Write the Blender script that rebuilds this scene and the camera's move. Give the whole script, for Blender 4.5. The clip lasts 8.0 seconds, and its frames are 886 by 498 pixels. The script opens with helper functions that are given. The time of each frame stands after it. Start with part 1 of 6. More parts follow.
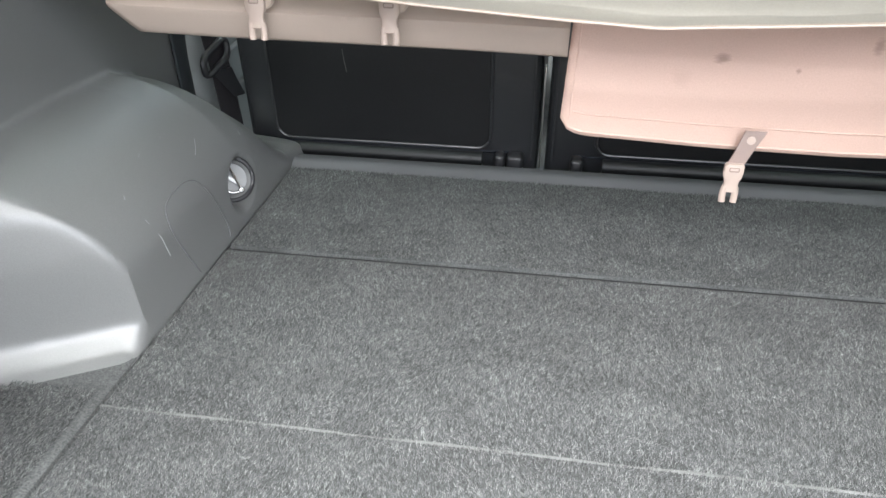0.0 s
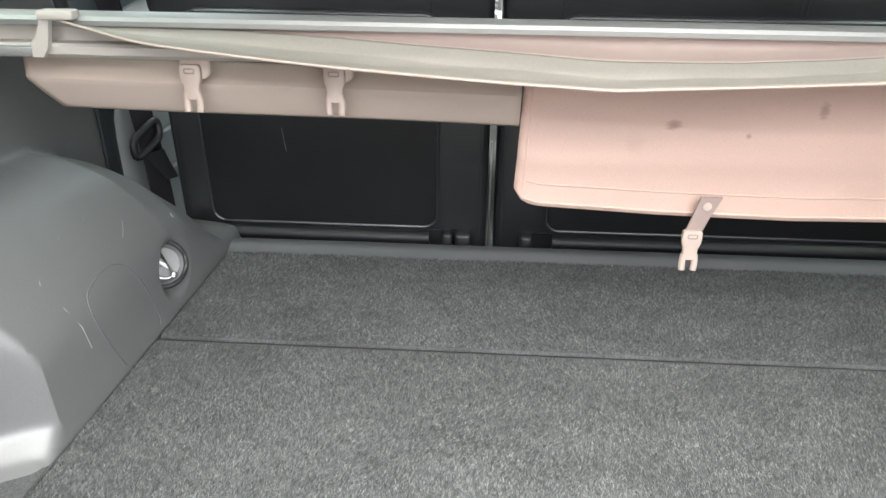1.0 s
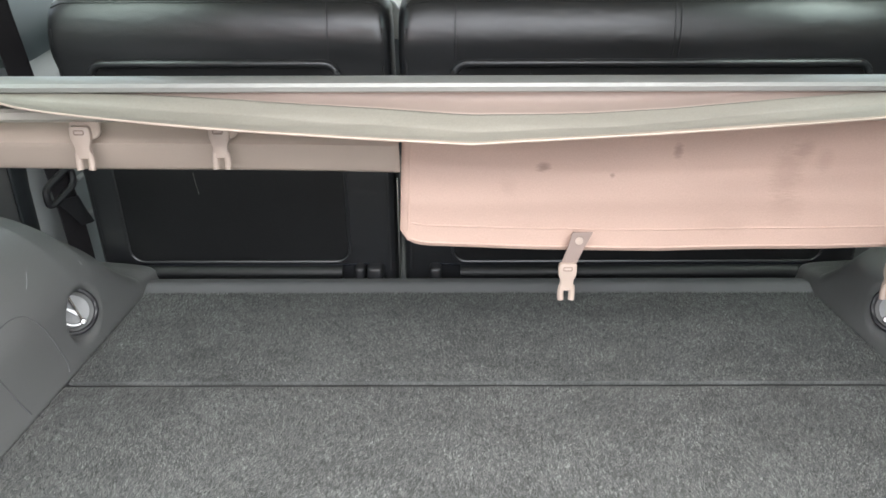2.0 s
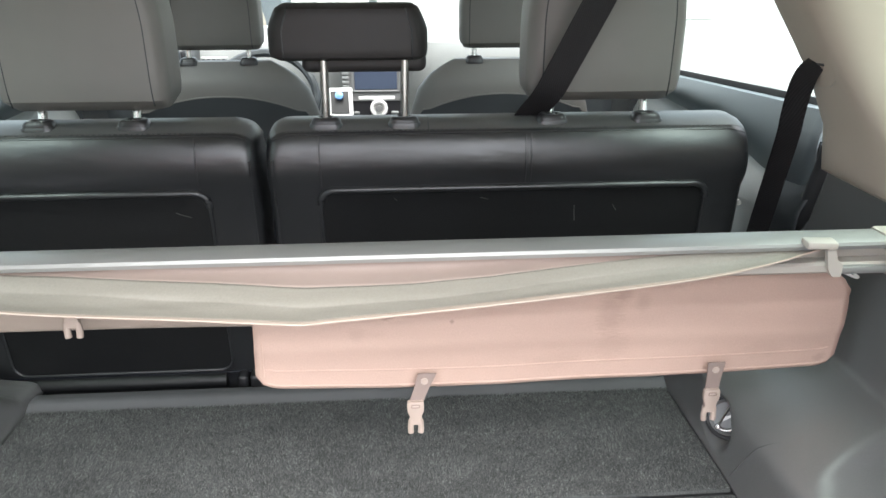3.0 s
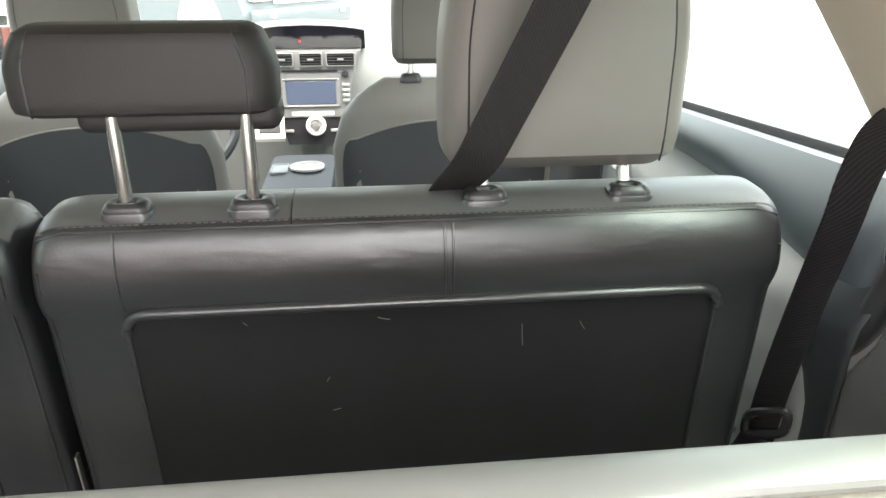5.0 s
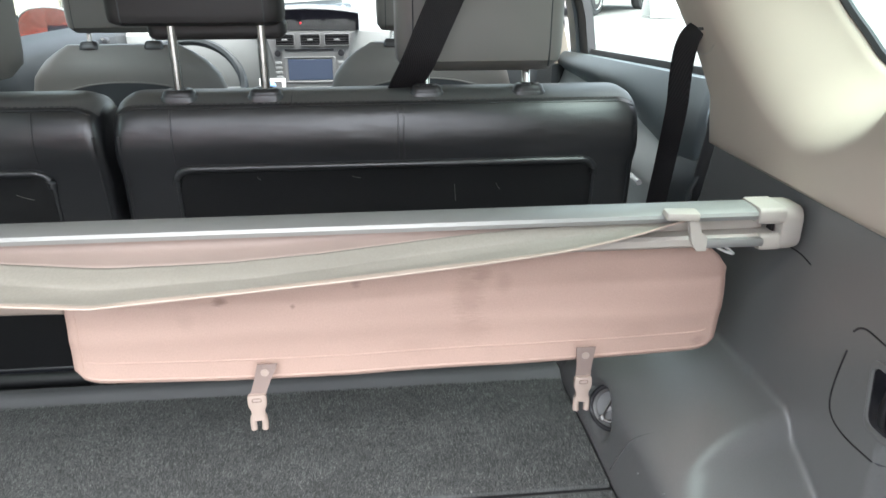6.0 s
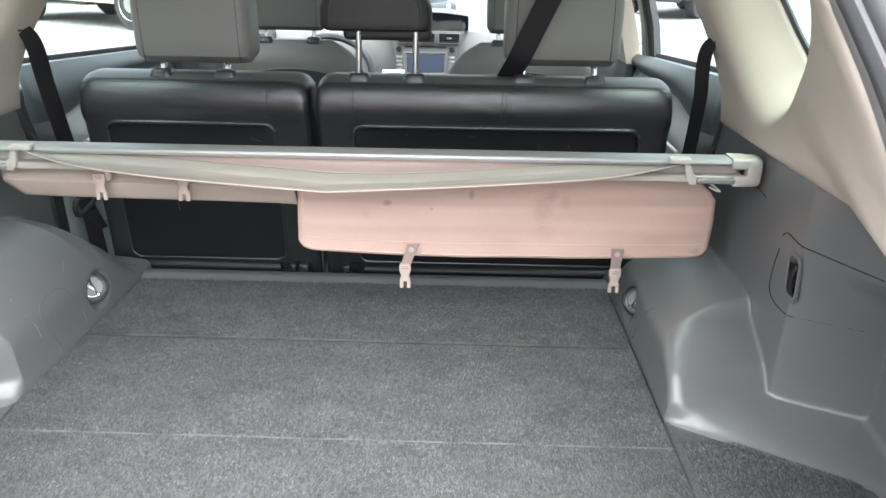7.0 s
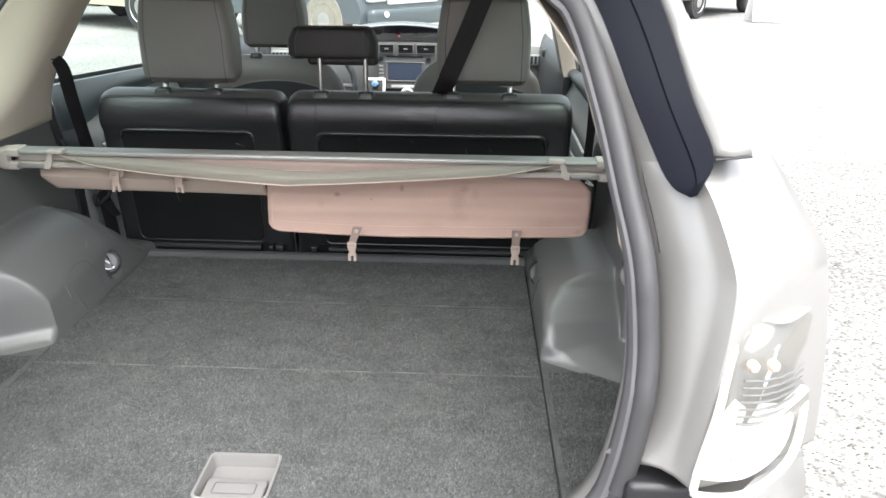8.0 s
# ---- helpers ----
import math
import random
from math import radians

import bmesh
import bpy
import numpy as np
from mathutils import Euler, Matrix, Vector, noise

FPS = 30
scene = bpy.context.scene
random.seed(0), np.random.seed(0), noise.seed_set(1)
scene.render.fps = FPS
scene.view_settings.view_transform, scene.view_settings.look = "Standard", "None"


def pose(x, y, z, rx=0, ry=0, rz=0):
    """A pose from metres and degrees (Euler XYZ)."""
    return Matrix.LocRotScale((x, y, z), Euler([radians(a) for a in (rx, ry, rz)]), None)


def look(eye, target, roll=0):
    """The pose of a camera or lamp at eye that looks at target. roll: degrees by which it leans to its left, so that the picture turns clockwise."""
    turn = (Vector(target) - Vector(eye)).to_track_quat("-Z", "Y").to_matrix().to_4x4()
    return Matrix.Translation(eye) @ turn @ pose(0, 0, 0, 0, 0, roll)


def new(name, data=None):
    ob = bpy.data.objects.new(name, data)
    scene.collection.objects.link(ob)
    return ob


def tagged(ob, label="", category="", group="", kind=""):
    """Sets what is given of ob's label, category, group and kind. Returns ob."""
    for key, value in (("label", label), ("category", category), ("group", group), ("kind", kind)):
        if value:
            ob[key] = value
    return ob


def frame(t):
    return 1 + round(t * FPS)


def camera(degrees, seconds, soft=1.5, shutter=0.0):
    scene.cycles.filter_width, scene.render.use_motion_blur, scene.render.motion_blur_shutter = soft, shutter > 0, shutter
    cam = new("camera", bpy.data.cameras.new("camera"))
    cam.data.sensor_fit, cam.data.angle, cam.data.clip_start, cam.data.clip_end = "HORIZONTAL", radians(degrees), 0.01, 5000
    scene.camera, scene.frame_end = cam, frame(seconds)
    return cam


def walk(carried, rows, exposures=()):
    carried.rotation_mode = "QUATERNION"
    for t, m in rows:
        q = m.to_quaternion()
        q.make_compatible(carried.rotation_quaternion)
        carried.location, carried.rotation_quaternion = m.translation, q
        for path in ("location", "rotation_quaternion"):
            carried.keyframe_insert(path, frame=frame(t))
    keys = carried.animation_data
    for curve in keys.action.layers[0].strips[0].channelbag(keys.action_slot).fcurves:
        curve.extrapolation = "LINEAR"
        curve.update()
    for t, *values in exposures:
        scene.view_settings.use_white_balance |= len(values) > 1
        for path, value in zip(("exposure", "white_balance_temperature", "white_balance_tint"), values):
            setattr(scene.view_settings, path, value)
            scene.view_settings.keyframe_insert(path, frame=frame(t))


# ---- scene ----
cam = camera(63.0, 8.0, shutter=0.1)
EXPOSURES = [(t, stops, kelvin, 10) for t, stops, kelvin in ((0, 2.66, 6280), (0.5, 2.75, 6600), (1.0, 2.64, 6450), (2.5, 2.5, 6450), (3.5, 2.5, 6350), (4.0, 2.55, 6450), (4.2, 2.75, 6500), (5.3, 3.5, 6950), (5.5, 3.45, 6950), (6.0, 2.5, 6250), (6.5, 2.45, 6200), (7, 2.52, 6250), (7.5, 2.25, 6350), (8, 2.0, 6450))]
PATH = [
    (0, (-0.115, -1.026, 0.470), (-0.374, 0.672, -0.556), 0.1),
    (0.5, (-0.106, -0.989, 0.420), (-0.356, 0.712, -0.601), -0.3),
    (1, (-0.136, -0.992, 0.434), (-0.237, 0.837, -0.367), 0.8),
    (1.2, (-0.140, -0.999, 0.425), (-0.240, 0.848, -0.334), 0.5),
    (2.3, (0.001, -1.025, 0.523), (0.037, 0.821, -0.244), -0.2),
    (2.5, (0.032, -1.021, 0.560), (0.087, 0.824, -0.212), -0.1),
    (3, (0.069, -1.018, 0.655), (0.202, 0.830, -0.099), 0.0),
    (3.5, (0.090, -0.972, 0.697), (0.263, 0.867, -0.070), 0.1),
    (4, (0.145, -0.738, 0.671), (0.333, 1.093, -0.113), 0.1),
    (4.2, (0.166, -0.674, 0.663), (0.348, 1.157, -0.121), -0.1),
    (5.3, (0.196, -0.618, 0.649), (0.399, 1.221, -0.111), 0.1),
    (5.5, (0.192, -0.690, 0.647), (0.392, 1.149, -0.115), 0.1),
    (6, (0.224, -0.972, 0.603), (0.419, 0.871, -0.149), 0.1),
    (6.5, (0.202, -1.194, 0.595), (0.306, 0.655, -0.160), 0.5),
    (7, (0.185, -1.450, 0.665), (0.141, 0.399, -0.095), 0.8),
    (7.5, (0.202, -1.718, 0.741), (0.131, 0.132, -0.014), 0.8),
    (8, (0.356, -1.793, 0.771), (0.287, 0.053, 0.004), 0.6),
]
walk(cam, [(t, look(eye, target, roll)) for t, eye, target, roll in PATH], EXPOSURES)


import functools


# ---- world and light ----
world = bpy.data.worlds.new("sky")
scene.world = world
world.use_nodes = True
wn = world.node_tree.nodes
sky = wn.new("ShaderNodeTexSky")
sky.sky_type = "NISHITA"
sky.sun_disc = False
sky.sun_elevation, sky.sun_rotation = radians(70), radians(170)
sky.dust_density, sky.ozone_density = 4.0, 1.0
wn["Background"].inputs["Strength"].default_value = 0.15
haze = wn.new("ShaderNodeHueSaturation")
haze.inputs["Saturation"].default_value = 0.35
world.node_tree.links.new(sky.outputs[0], haze.inputs["Color"])
world.node_tree.links.new(haze.outputs[0], wn["Background"].inputs["Color"])
sun_data = bpy.data.lights.new("sun", "SUN")
sun_data.energy, sun_data.angle, sun_data.color = 2.2, radians(95), (1.0, 0.97, 0.92)
sun = new("sun", sun_data)
sun.matrix_world = look((0.64, -3.6, 10.0), (0, 0, 0))



# ---- materials ----
def mat(name, base, rough=0.5, metal=0.0, vary=0.15, vscale=6.0, fine=0.0, fscale=400.0, bump=0.0, bscale=300.0, coat=0.0, spec=0.5, sheen=0.0, rvary=0.0):
    """A procedural surface: wide stains and fine grain on the base colour, and a fine relief."""
    m = bpy.data.materials.new(name)
    m.use_nodes = True
    nt = m.node_tree
    n, l = nt.nodes, nt.links
    b = n["Principled BSDF"]
    b.inputs["Roughness"].default_value = rough
    b.inputs["Metallic"].default_value = metal
    b.inputs["Coat Weight"].default_value = coat
    b.inputs["Coat Roughness"].default_value = 0.1
    b.inputs["Specular IOR Level"].default_value = spec
    b.inputs["Sheen Weight"].default_value = sheen
    tc = n.new("ShaderNodeTexCoord")
    wide = n.new("ShaderNodeTexNoise")
    wide.inputs["Scale"].default_value, wide.inputs["Detail"].default_value = vscale, 5
    l.new(tc.outputs["Object"], wide.inputs["Vector"])
    grain = n.new("ShaderNodeTexNoise")
    grain.inputs["Scale"].default_value, grain.inputs["Detail"].default_value = fscale, 3
    l.new(tc.outputs["Object"], grain.inputs["Vector"])
    r1 = n.new("ShaderNodeMapRange")
    r1.inputs["From Min"].default_value, r1.inputs["From Max"].default_value = 0.12, 0.88
    r1.inputs["To Min"].default_value, r1.inputs["To Max"].default_value = 1 - 1.6 * vary, 1 + 1.6 * vary
    l.new(wide.outputs["Fac"], r1.inputs["Value"])
    r2 = n.new("ShaderNodeMapRange")
    r2.inputs["From Min"].default_value, r2.inputs["From Max"].default_value = 0.3, 0.7
    r2.inputs["To Min"].default_value, r2.inputs["To Max"].default_value = 1 - fine, 1 + fine
    l.new(grain.outputs["Fac"], r2.inputs["Value"])
    mul = n.new("ShaderNodeMath")
    mul.operation = "MULTIPLY"
    l.new(r1.outputs[0], mul.inputs[0])
    l.new(r2.outputs[0], mul.inputs[1])
    vm = n.new("ShaderNodeVectorMath")
    vm.operation = "SCALE"
    vm.inputs[0].default_value = base
    l.new(mul.outputs[0], vm.inputs["Scale"])
    l.new(vm.outputs[0], b.inputs["Base Color"])
    if rvary:
        r3 = n.new("ShaderNodeMapRange")
        r3.inputs["From Min"].default_value, r3.inputs["From Max"].default_value = 0.12, 0.88
        r3.inputs["To Min"].default_value, r3.inputs["To Max"].default_value = rough - rvary, rough + rvary
        l.new(wide.outputs["Fac"], r3.inputs["Value"])
        l.new(r3.outputs[0], b.inputs["Roughness"])
    if bump:
        t = n.new("ShaderNodeTexNoise")
        t.inputs["Scale"].default_value, t.inputs["Detail"].default_value = bscale, 3
        l.new(tc.outputs["Object"], t.inputs["Vector"])
        bp = n.new("ShaderNodeBump")
        bp.inputs["Strength"].default_value, bp.inputs["Distance"].default_value = bump, 0.001
        l.new(t.outputs["Fac"], bp.inputs["Height"])
        l.new(bp.outputs[0], b.inputs["Normal"])
    return m


def glass_mat(name, tint):
    m = bpy.data.materials.new(name)
    m.use_nodes = True
    n, l = m.node_tree.nodes, m.node_tree.links
    n.remove(n["Principled BSDF"])
    tr, gl, mx = n.new("ShaderNodeBsdfTransparent"), n.new("ShaderNodeBsdfGlossy"), n.new("ShaderNodeMixShader")
    tr.inputs["Color"].default_value = (*tint, 1)
    gl.inputs["Roughness"].default_value = 0.02
    mx.inputs[0].default_value = 0.07
    l.new(tr.outputs[0], mx.inputs[1])
    l.new(gl.outputs[0], mx.inputs[2])
    l.new(mx.outputs[0], n["Material Output"].inputs["Surface"])
    return m


M_CARPET = mat("carpet_grey", (0.080, 0.084, 0.083), 0.95, vary=0.30, vscale=13, fine=0.5, fscale=700, bump=0.5, bscale=900, spec=0.2, sheen=0.15)
M_TRIM = mat("grained_grey_plastic", (0.152, 0.155, 0.154), 0.31, spec=1.0, vary=0.06, vscale=4, fine=0.08, fscale=900, bump=0.25, bscale=1400, rvary=0.05)
M_TRIM2 = mat("smooth_grey_plastic", (0.205, 0.20, 0.195), 0.4, vary=0.06, bump=0.1, bscale=1200)
M_BEIGE = mat("beige_plastic", (0.56, 0.49, 0.41), 0.5, vary=0.05, vscale=5, bump=0.15, bscale=1100)
M_LINER = mat("headliner_felt", (0.55, 0.5, 0.43), 0.95, vary=0.05, bump=0.3, bscale=800)
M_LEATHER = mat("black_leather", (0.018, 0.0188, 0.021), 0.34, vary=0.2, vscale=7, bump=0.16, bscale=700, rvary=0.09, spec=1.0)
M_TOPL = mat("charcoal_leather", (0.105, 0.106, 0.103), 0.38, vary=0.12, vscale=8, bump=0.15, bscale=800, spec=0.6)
M_HEAD = mat("matte_black_leather", (0.0235, 0.0215, 0.0215), 0.5, vary=0.15, vscale=7, bump=0.2, bscale=700, spec=0.45)
M_THREAD = mat("grey_thread", (0.17, 0.168, 0.16), 0.8, vary=0.1)
M_PANEL = mat("black_vinyl_panel", (0.0075, 0.0078, 0.0086), 0.46, spec=0.45, vary=0.25, vscale=9, fine=0.2, bump=0.3, bscale=700)
M_GREYL = mat("taupe_leather", (0.185, 0.178, 0.166), 0.42, vary=0.07, vscale=6, bump=0.15, bscale=900)
M_GREYD = mat("dark_grey_leather", (0.032, 0.037, 0.040), 0.42, vary=0.1, bump=0.15, bscale=900)
M_CARD = mat("blue_grey_door_vinyl", (0.115, 0.140, 0.151), 0.38, vary=0.06, bump=0.15, bscale=900)
M_COVER = mat("beige_vinyl_sheet", (0.285, 0.268, 0.23), 0.5, vary=0.06, vscale=5, fine=0.05, bump=0.2, bscale=900)
M_FOLD = mat("beige_folded_vinyl", (0.50, 0.41, 0.345), 0.6, vary=0.06, vscale=6, fine=0.02, fscale=700, bump=0.15, bscale=900)
# the cover's fold under the rail: its shade is put into this colour
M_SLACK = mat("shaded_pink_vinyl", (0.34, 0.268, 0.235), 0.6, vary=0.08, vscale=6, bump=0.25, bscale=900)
M_FLAP = mat("peach_woven_vinyl", (0.555, 0.395, 0.325), 0.65, vary=0.06, vscale=5, fine=0.04, fscale=700, bump=0.2, bscale=900)


def add_creases(m, scale, depth):
    """Soft creases and hollows of used leather, under its grain."""
    n, l = m.node_tree.nodes, m.node_tree.links
    nrm = n["Principled BSDF"].inputs["Normal"]
    tc, mp, nz, bp = n.new("ShaderNodeTexCoord"), n.new("ShaderNodeMapping"), n.new("ShaderNodeTexNoise"), n.new("ShaderNodeBump")
    mp.inputs["Scale"].default_value = (0.7, 1, 1.6)
    nz.inputs["Scale"].default_value, nz.inputs["Detail"].default_value, nz.inputs["Distortion"].default_value = scale, 1.5, 0.3
    bp.inputs["Strength"].default_value, bp.inputs["Distance"].default_value = 1.0, depth
    l.new(tc.outputs["Object"], mp.inputs["Vector"])
    l.new(mp.outputs[0], nz.inputs["Vector"])
    l.new(nz.outputs["Fac"], bp.inputs["Height"])
    if nrm.links:
        l.new(nrm.links[0].from_socket, bp.inputs["Normal"])
    l.new(bp.outputs[0], nrm)


add_creases(M_LEATHER, 9, 0.0022)
add_creases(M_LEATHER, 38, 0.0007)
add_creases(M_TOPL, 10, 0.0012)
add_creases(M_GREYL, 8, 0.0008)
add_creases(M_PANEL, 7, 0.0016)


def add_spots(m, spots, shade):
    """Stains at given places of the object, each with its radius and strength."""
    nt = m.node_tree
    n, l = nt.nodes, nt.links
    b = n["Principled BSDF"]
    src = b.inputs["Base Color"].links[0].from_socket
    tc, wob = n.new("ShaderNodeTexCoord"), n.new("ShaderNodeTexNoise")
    wob.inputs["Scale"].default_value = 70
    for x, y, z, sx, sz, k in spots:
        mp = n.new("ShaderNodeMapping")
        mp.vector_type = "TEXTURE"
        mp.inputs["Location"].default_value, mp.inputs["Scale"].default_value = (x, y, z), (sx, 0.2, sz)
        ln, ad, mr, mx = n.new("ShaderNodeVectorMath"), n.new("ShaderNodeMath"), n.new("ShaderNodeMapRange"), n.new("ShaderNodeMix")
        ln.operation, ad.operation, mx.data_type = "LENGTH", "ADD", "RGBA"
        l.new(tc.outputs["Object"], mp.inputs["Vector"])
        l.new(mp.outputs[0], ln.inputs[0])
        l.new(ln.outputs["Value"], ad.inputs[0])
        l.new(wob.outputs["Fac"], ad.inputs[1])
        mr.inputs["From Min"].default_value, mr.inputs["From Max"].default_value = 0.9, 1.6
        mr.inputs["To Min"].default_value, mr.inputs["To Max"].default_value = k, 0.0
        l.new(ad.outputs[0], mr.inputs["Value"])
        l.new(mr.outputs[0], mx.inputs["Factor"])
        l.new(src, mx.inputs["A"])
        mx.inputs["B"].default_value = (*shade, 1)
        src = mx.outputs["Result"]
    l.new(src, b.inputs["Base Color"])


add_spots(M_FLAP, [(0.058, 0, -0.078, 0.010, 0.006, 0.60), (0.205, 0, -0.060, 0.006, 0.010, 0.48), (0.330, 0, -0.085, 0.020, 0.035, 0.22), (0.345, 0, -0.060, 0.012, 0.012, 0.25), (0.37, 0, -0.072, 0.012, 0.015, 0.19), (0.335, 0, -0.130, 0.025, 0.022, 0.15), (0.135, 0, -0.088, 0.003, 0.003, 0.56), (0.27, 0, -0.150, 0.03, 0.014, 0.09), (0.53, 0, -0.140, 0.03, 0.015, 0.12), (0.604, 0, -0.155, 0.010, 0.008, 0.25), (0.02, 0, -0.10, 0.012, 0.012, 0.12)], (0.22, 0.14, 0.11))
M_STRAP = mat("beige_webbing", (0.29, 0.225, 0.20), 0.85, vary=0.1, bump=0.5, bscale=900)
M_BUCKLE = mat("ivory_plastic", (0.47, 0.38, 0.325), 0.4, vary=0.05)
M_ALU = mat("satin_silver_bar", (0.36, 0.365, 0.352), 0.48, metal=0.5, vary=0.05, bump=0.05)
M_CAP = mat("beige_end_cap", (0.50, 0.47, 0.42), 0.42, vary=0.05)
M_WEB = mat("black_belt_webbing", (0.0165, 0.0145, 0.0165), 0.7, vary=0.1, fine=0.3, fscale=800, bump=0.6, bscale=900)


def add_weave(m, across):
    """Slanting ribs of woven webbing, in colour and relief."""
    n, l = m.node_tree.nodes, m.node_tree.links
    b = n["Principled BSDF"]
    tc, wv, mr, sc, bp = n.new("ShaderNodeTexCoord"), n.new("ShaderNodeTexWave"), n.new("ShaderNodeMapRange"), n.new("ShaderNodeVectorMath"), n.new("ShaderNodeBump")
    wv.bands_direction = "DIAGONAL"
    wv.inputs["Scale"].default_value, wv.inputs["Distortion"].default_value = across, 0.6
    mr.inputs["To Min"].default_value, mr.inputs["To Max"].default_value = 0.6, 1.5
    sc.operation = "SCALE"
    bp.inputs["Strength"].default_value, bp.inputs["Distance"].default_value = 0.6, 0.0006
    l.new(tc.outputs["Object"], wv.inputs["Vector"])
    l.new(wv.outputs["Fac"], mr.inputs["Value"])
    l.new(b.inputs["Base Color"].links[0].from_socket, sc.inputs[0])
    l.new(mr.outputs[0], sc.inputs["Scale"])
    l.new(sc.outputs[0], b.inputs["Base Color"])
    l.new(wv.outputs["Fac"], bp.inputs["Height"])
    l.new(bp.outputs[0], b.inputs["Normal"])


add_weave(M_WEB, 190)
M_BLACK = mat("black_plastic", (0.016, 0.016, 0.018), 0.4, vary=0.1)
M_GLOSSB = mat("gloss_black", (0.008, 0.008, 0.012), 0.12, vary=0.05, coat=0.5)
M_GUIDE = mat("grey_black_plastic", (0.035, 0.034, 0.035), 0.3, vary=0.1)
M_GARNISH = mat("satin_black_moulding", (0.007, 0.0085, 0.014), 0.5, vary=0.1, spec=0.15)
M_REFL = mat("lamp_reflector", (0.82, 0.82, 0.80), 0.5, metal=0.0, vary=0.05)
M_CHROME = mat("chrome", (0.68, 0.67, 0.65), 0.24, metal=1.0, vary=0.03)
M_STEEL = mat("brushed_steel", (0.55, 0.55, 0.53), 0.3, metal=0.9, vary=0.1)
M_RUBBER = mat("door_seal_rubber", (0.05, 0.05, 0.053), 0.5, vary=0.1)
M_PAINT = mat("silver_paint", (0.27, 0.266, 0.258), 0.34, metal=0.3, vary=0.03, fine=0.05, fscale=2000, coat=0.6)
M_LENS = mat("clear_lens", (0.75, 0.74, 0.72), 0.15, vary=0.05, coat=0.6)
M_DASH = mat("pale_grey_dash", (0.22, 0.228, 0.222), 0.5, vary=0.05, bump=0.2, bscale=700)
M_SILVERP = mat("silver_plastic", (0.21, 0.212, 0.21), 0.4, metal=0.4, vary=0.04)
M_SCREEN = mat("unlit_screen", (0.055, 0.07, 0.105), 0.15, vary=0.03)
M_DOORLOW = mat("light_grey_plastic", (0.34, 0.36, 0.355), 0.45, vary=0.05, bump=0.2, bscale=900)
M_BLUE = mat("blue_knob_top", (0.15, 0.30, 0.6), 0.3)
M_REDLAMP = mat("red_lamp", (0.7, 0.02, 0.03), 0.4)
M_REDLAMP.node_tree.nodes["Principled BSDF"].inputs["Emission Color"].default_value = (1.0, 0.03, 0.03, 1)
M_REDLAMP.node_tree.nodes["Principled BSDF"].inputs["Emission Strength"].default_value = 0.12
M_SEALLIP = mat("grey_seal_lip", (0.11, 0.11, 0.115), 0.7, vary=0.1, bump=0.3, bscale=900)
M_GLASS = glass_mat("clear_glass", (0.93, 0.96, 0.95))
M_TINT = glass_mat("tinted_glass", (0.84, 0.90, 0.88))
M_SIDEGLASS = glass_mat("side_glass", (0.80, 0.91, 0.87))
M_QGLASS = glass_mat("quarter_glass", (0.66, 0.82, 0.76))
M_LENSGLASS = glass_mat("lens_glass", (0.92, 0.92, 0.90))
M_AMBER = mat("amber_bulb", (0.66, 0.50, 0.40), 0.3, vary=0.05)
M_PILE = mat("carpet_fibres", (0.17, 0.174, 0.17), 0.9, vary=0.2, vscale=9, spec=0.15)
M_GRAVEL = mat("pale_gravel", (0.19, 0.187, 0.178), 0.95, vary=0.22, vscale=0.6, fine=0.55, fscale=45, bump=0.9, bscale=60)
M_STONE = mat("grey_stones", (0.13, 0.128, 0.12), 0.9, vary=0.5, vscale=25, fine=0.3, fscale=150)
M_SIGNW = mat("white_wire", (0.75, 0.76, 0.74), 0.35, vary=0.03)
M_MIRROR = mat("mirror", (0.85, 0.87, 0.87), 0.02, metal=1.0, vary=0.0)


# ---- building helpers ----
def link(name, bm, material, parent=None, smooth=True, solid=0.0):
    bmesh.ops.recalc_face_normals(bm, faces=bm.faces)
    me = bpy.data.meshes.new(name)
    bm.to_mesh(me)
    bm.free()
    me.materials.append(material)
    if smooth:
        me.polygons.foreach_set("use_smooth", [True] * len(me.polygons))
        me.set_sharp_from_angle(angle=radians(40))
    ob = new(name, me)
    if parent is not None:
        ob.parent = parent
    if solid:
        md = ob.modifiers.new("thick", "SOLIDIFY")
        md.thickness, md.offset = solid, 0.0
    return ob


def part(name, bm, material, parent, label="", smooth=True, solid=0.0):
    ob = link(name, bm, material, parent, smooth, solid)
    if label:
        tagged(ob, label)
    return ob


def thing(name, at, label, category, group="", kind=""):
    ob = new(name)
    ob.location = at
    ob.empty_display_size = 0.05
    tagged(ob, label, category, group, kind)
    return ob


def box(cx, cy, cz, sx, sy, sz, r=0.0, seg=3, rx=0, ry=0, rz=0, bm=None):
    bm = bm or bmesh.new()
    made = bmesh.ops.create_cube(bm, size=1.0)
    vs = made["verts"]
    bmesh.ops.scale(bm, vec=(sx, sy, sz), verts=vs)
    if r:
        es = list({e for v in vs for e in v.link_edges})
        out = bmesh.ops.bevel(bm, geom=es, offset=r, segments=seg, profile=0.5, affect="EDGES")
        vs = list({v for v in out["verts"]} | {v for v in vs if v.is_valid})
    bmesh.ops.transform(bm, matrix=pose(cx, cy, cz, rx, ry, rz), verts=vs)
    return bm


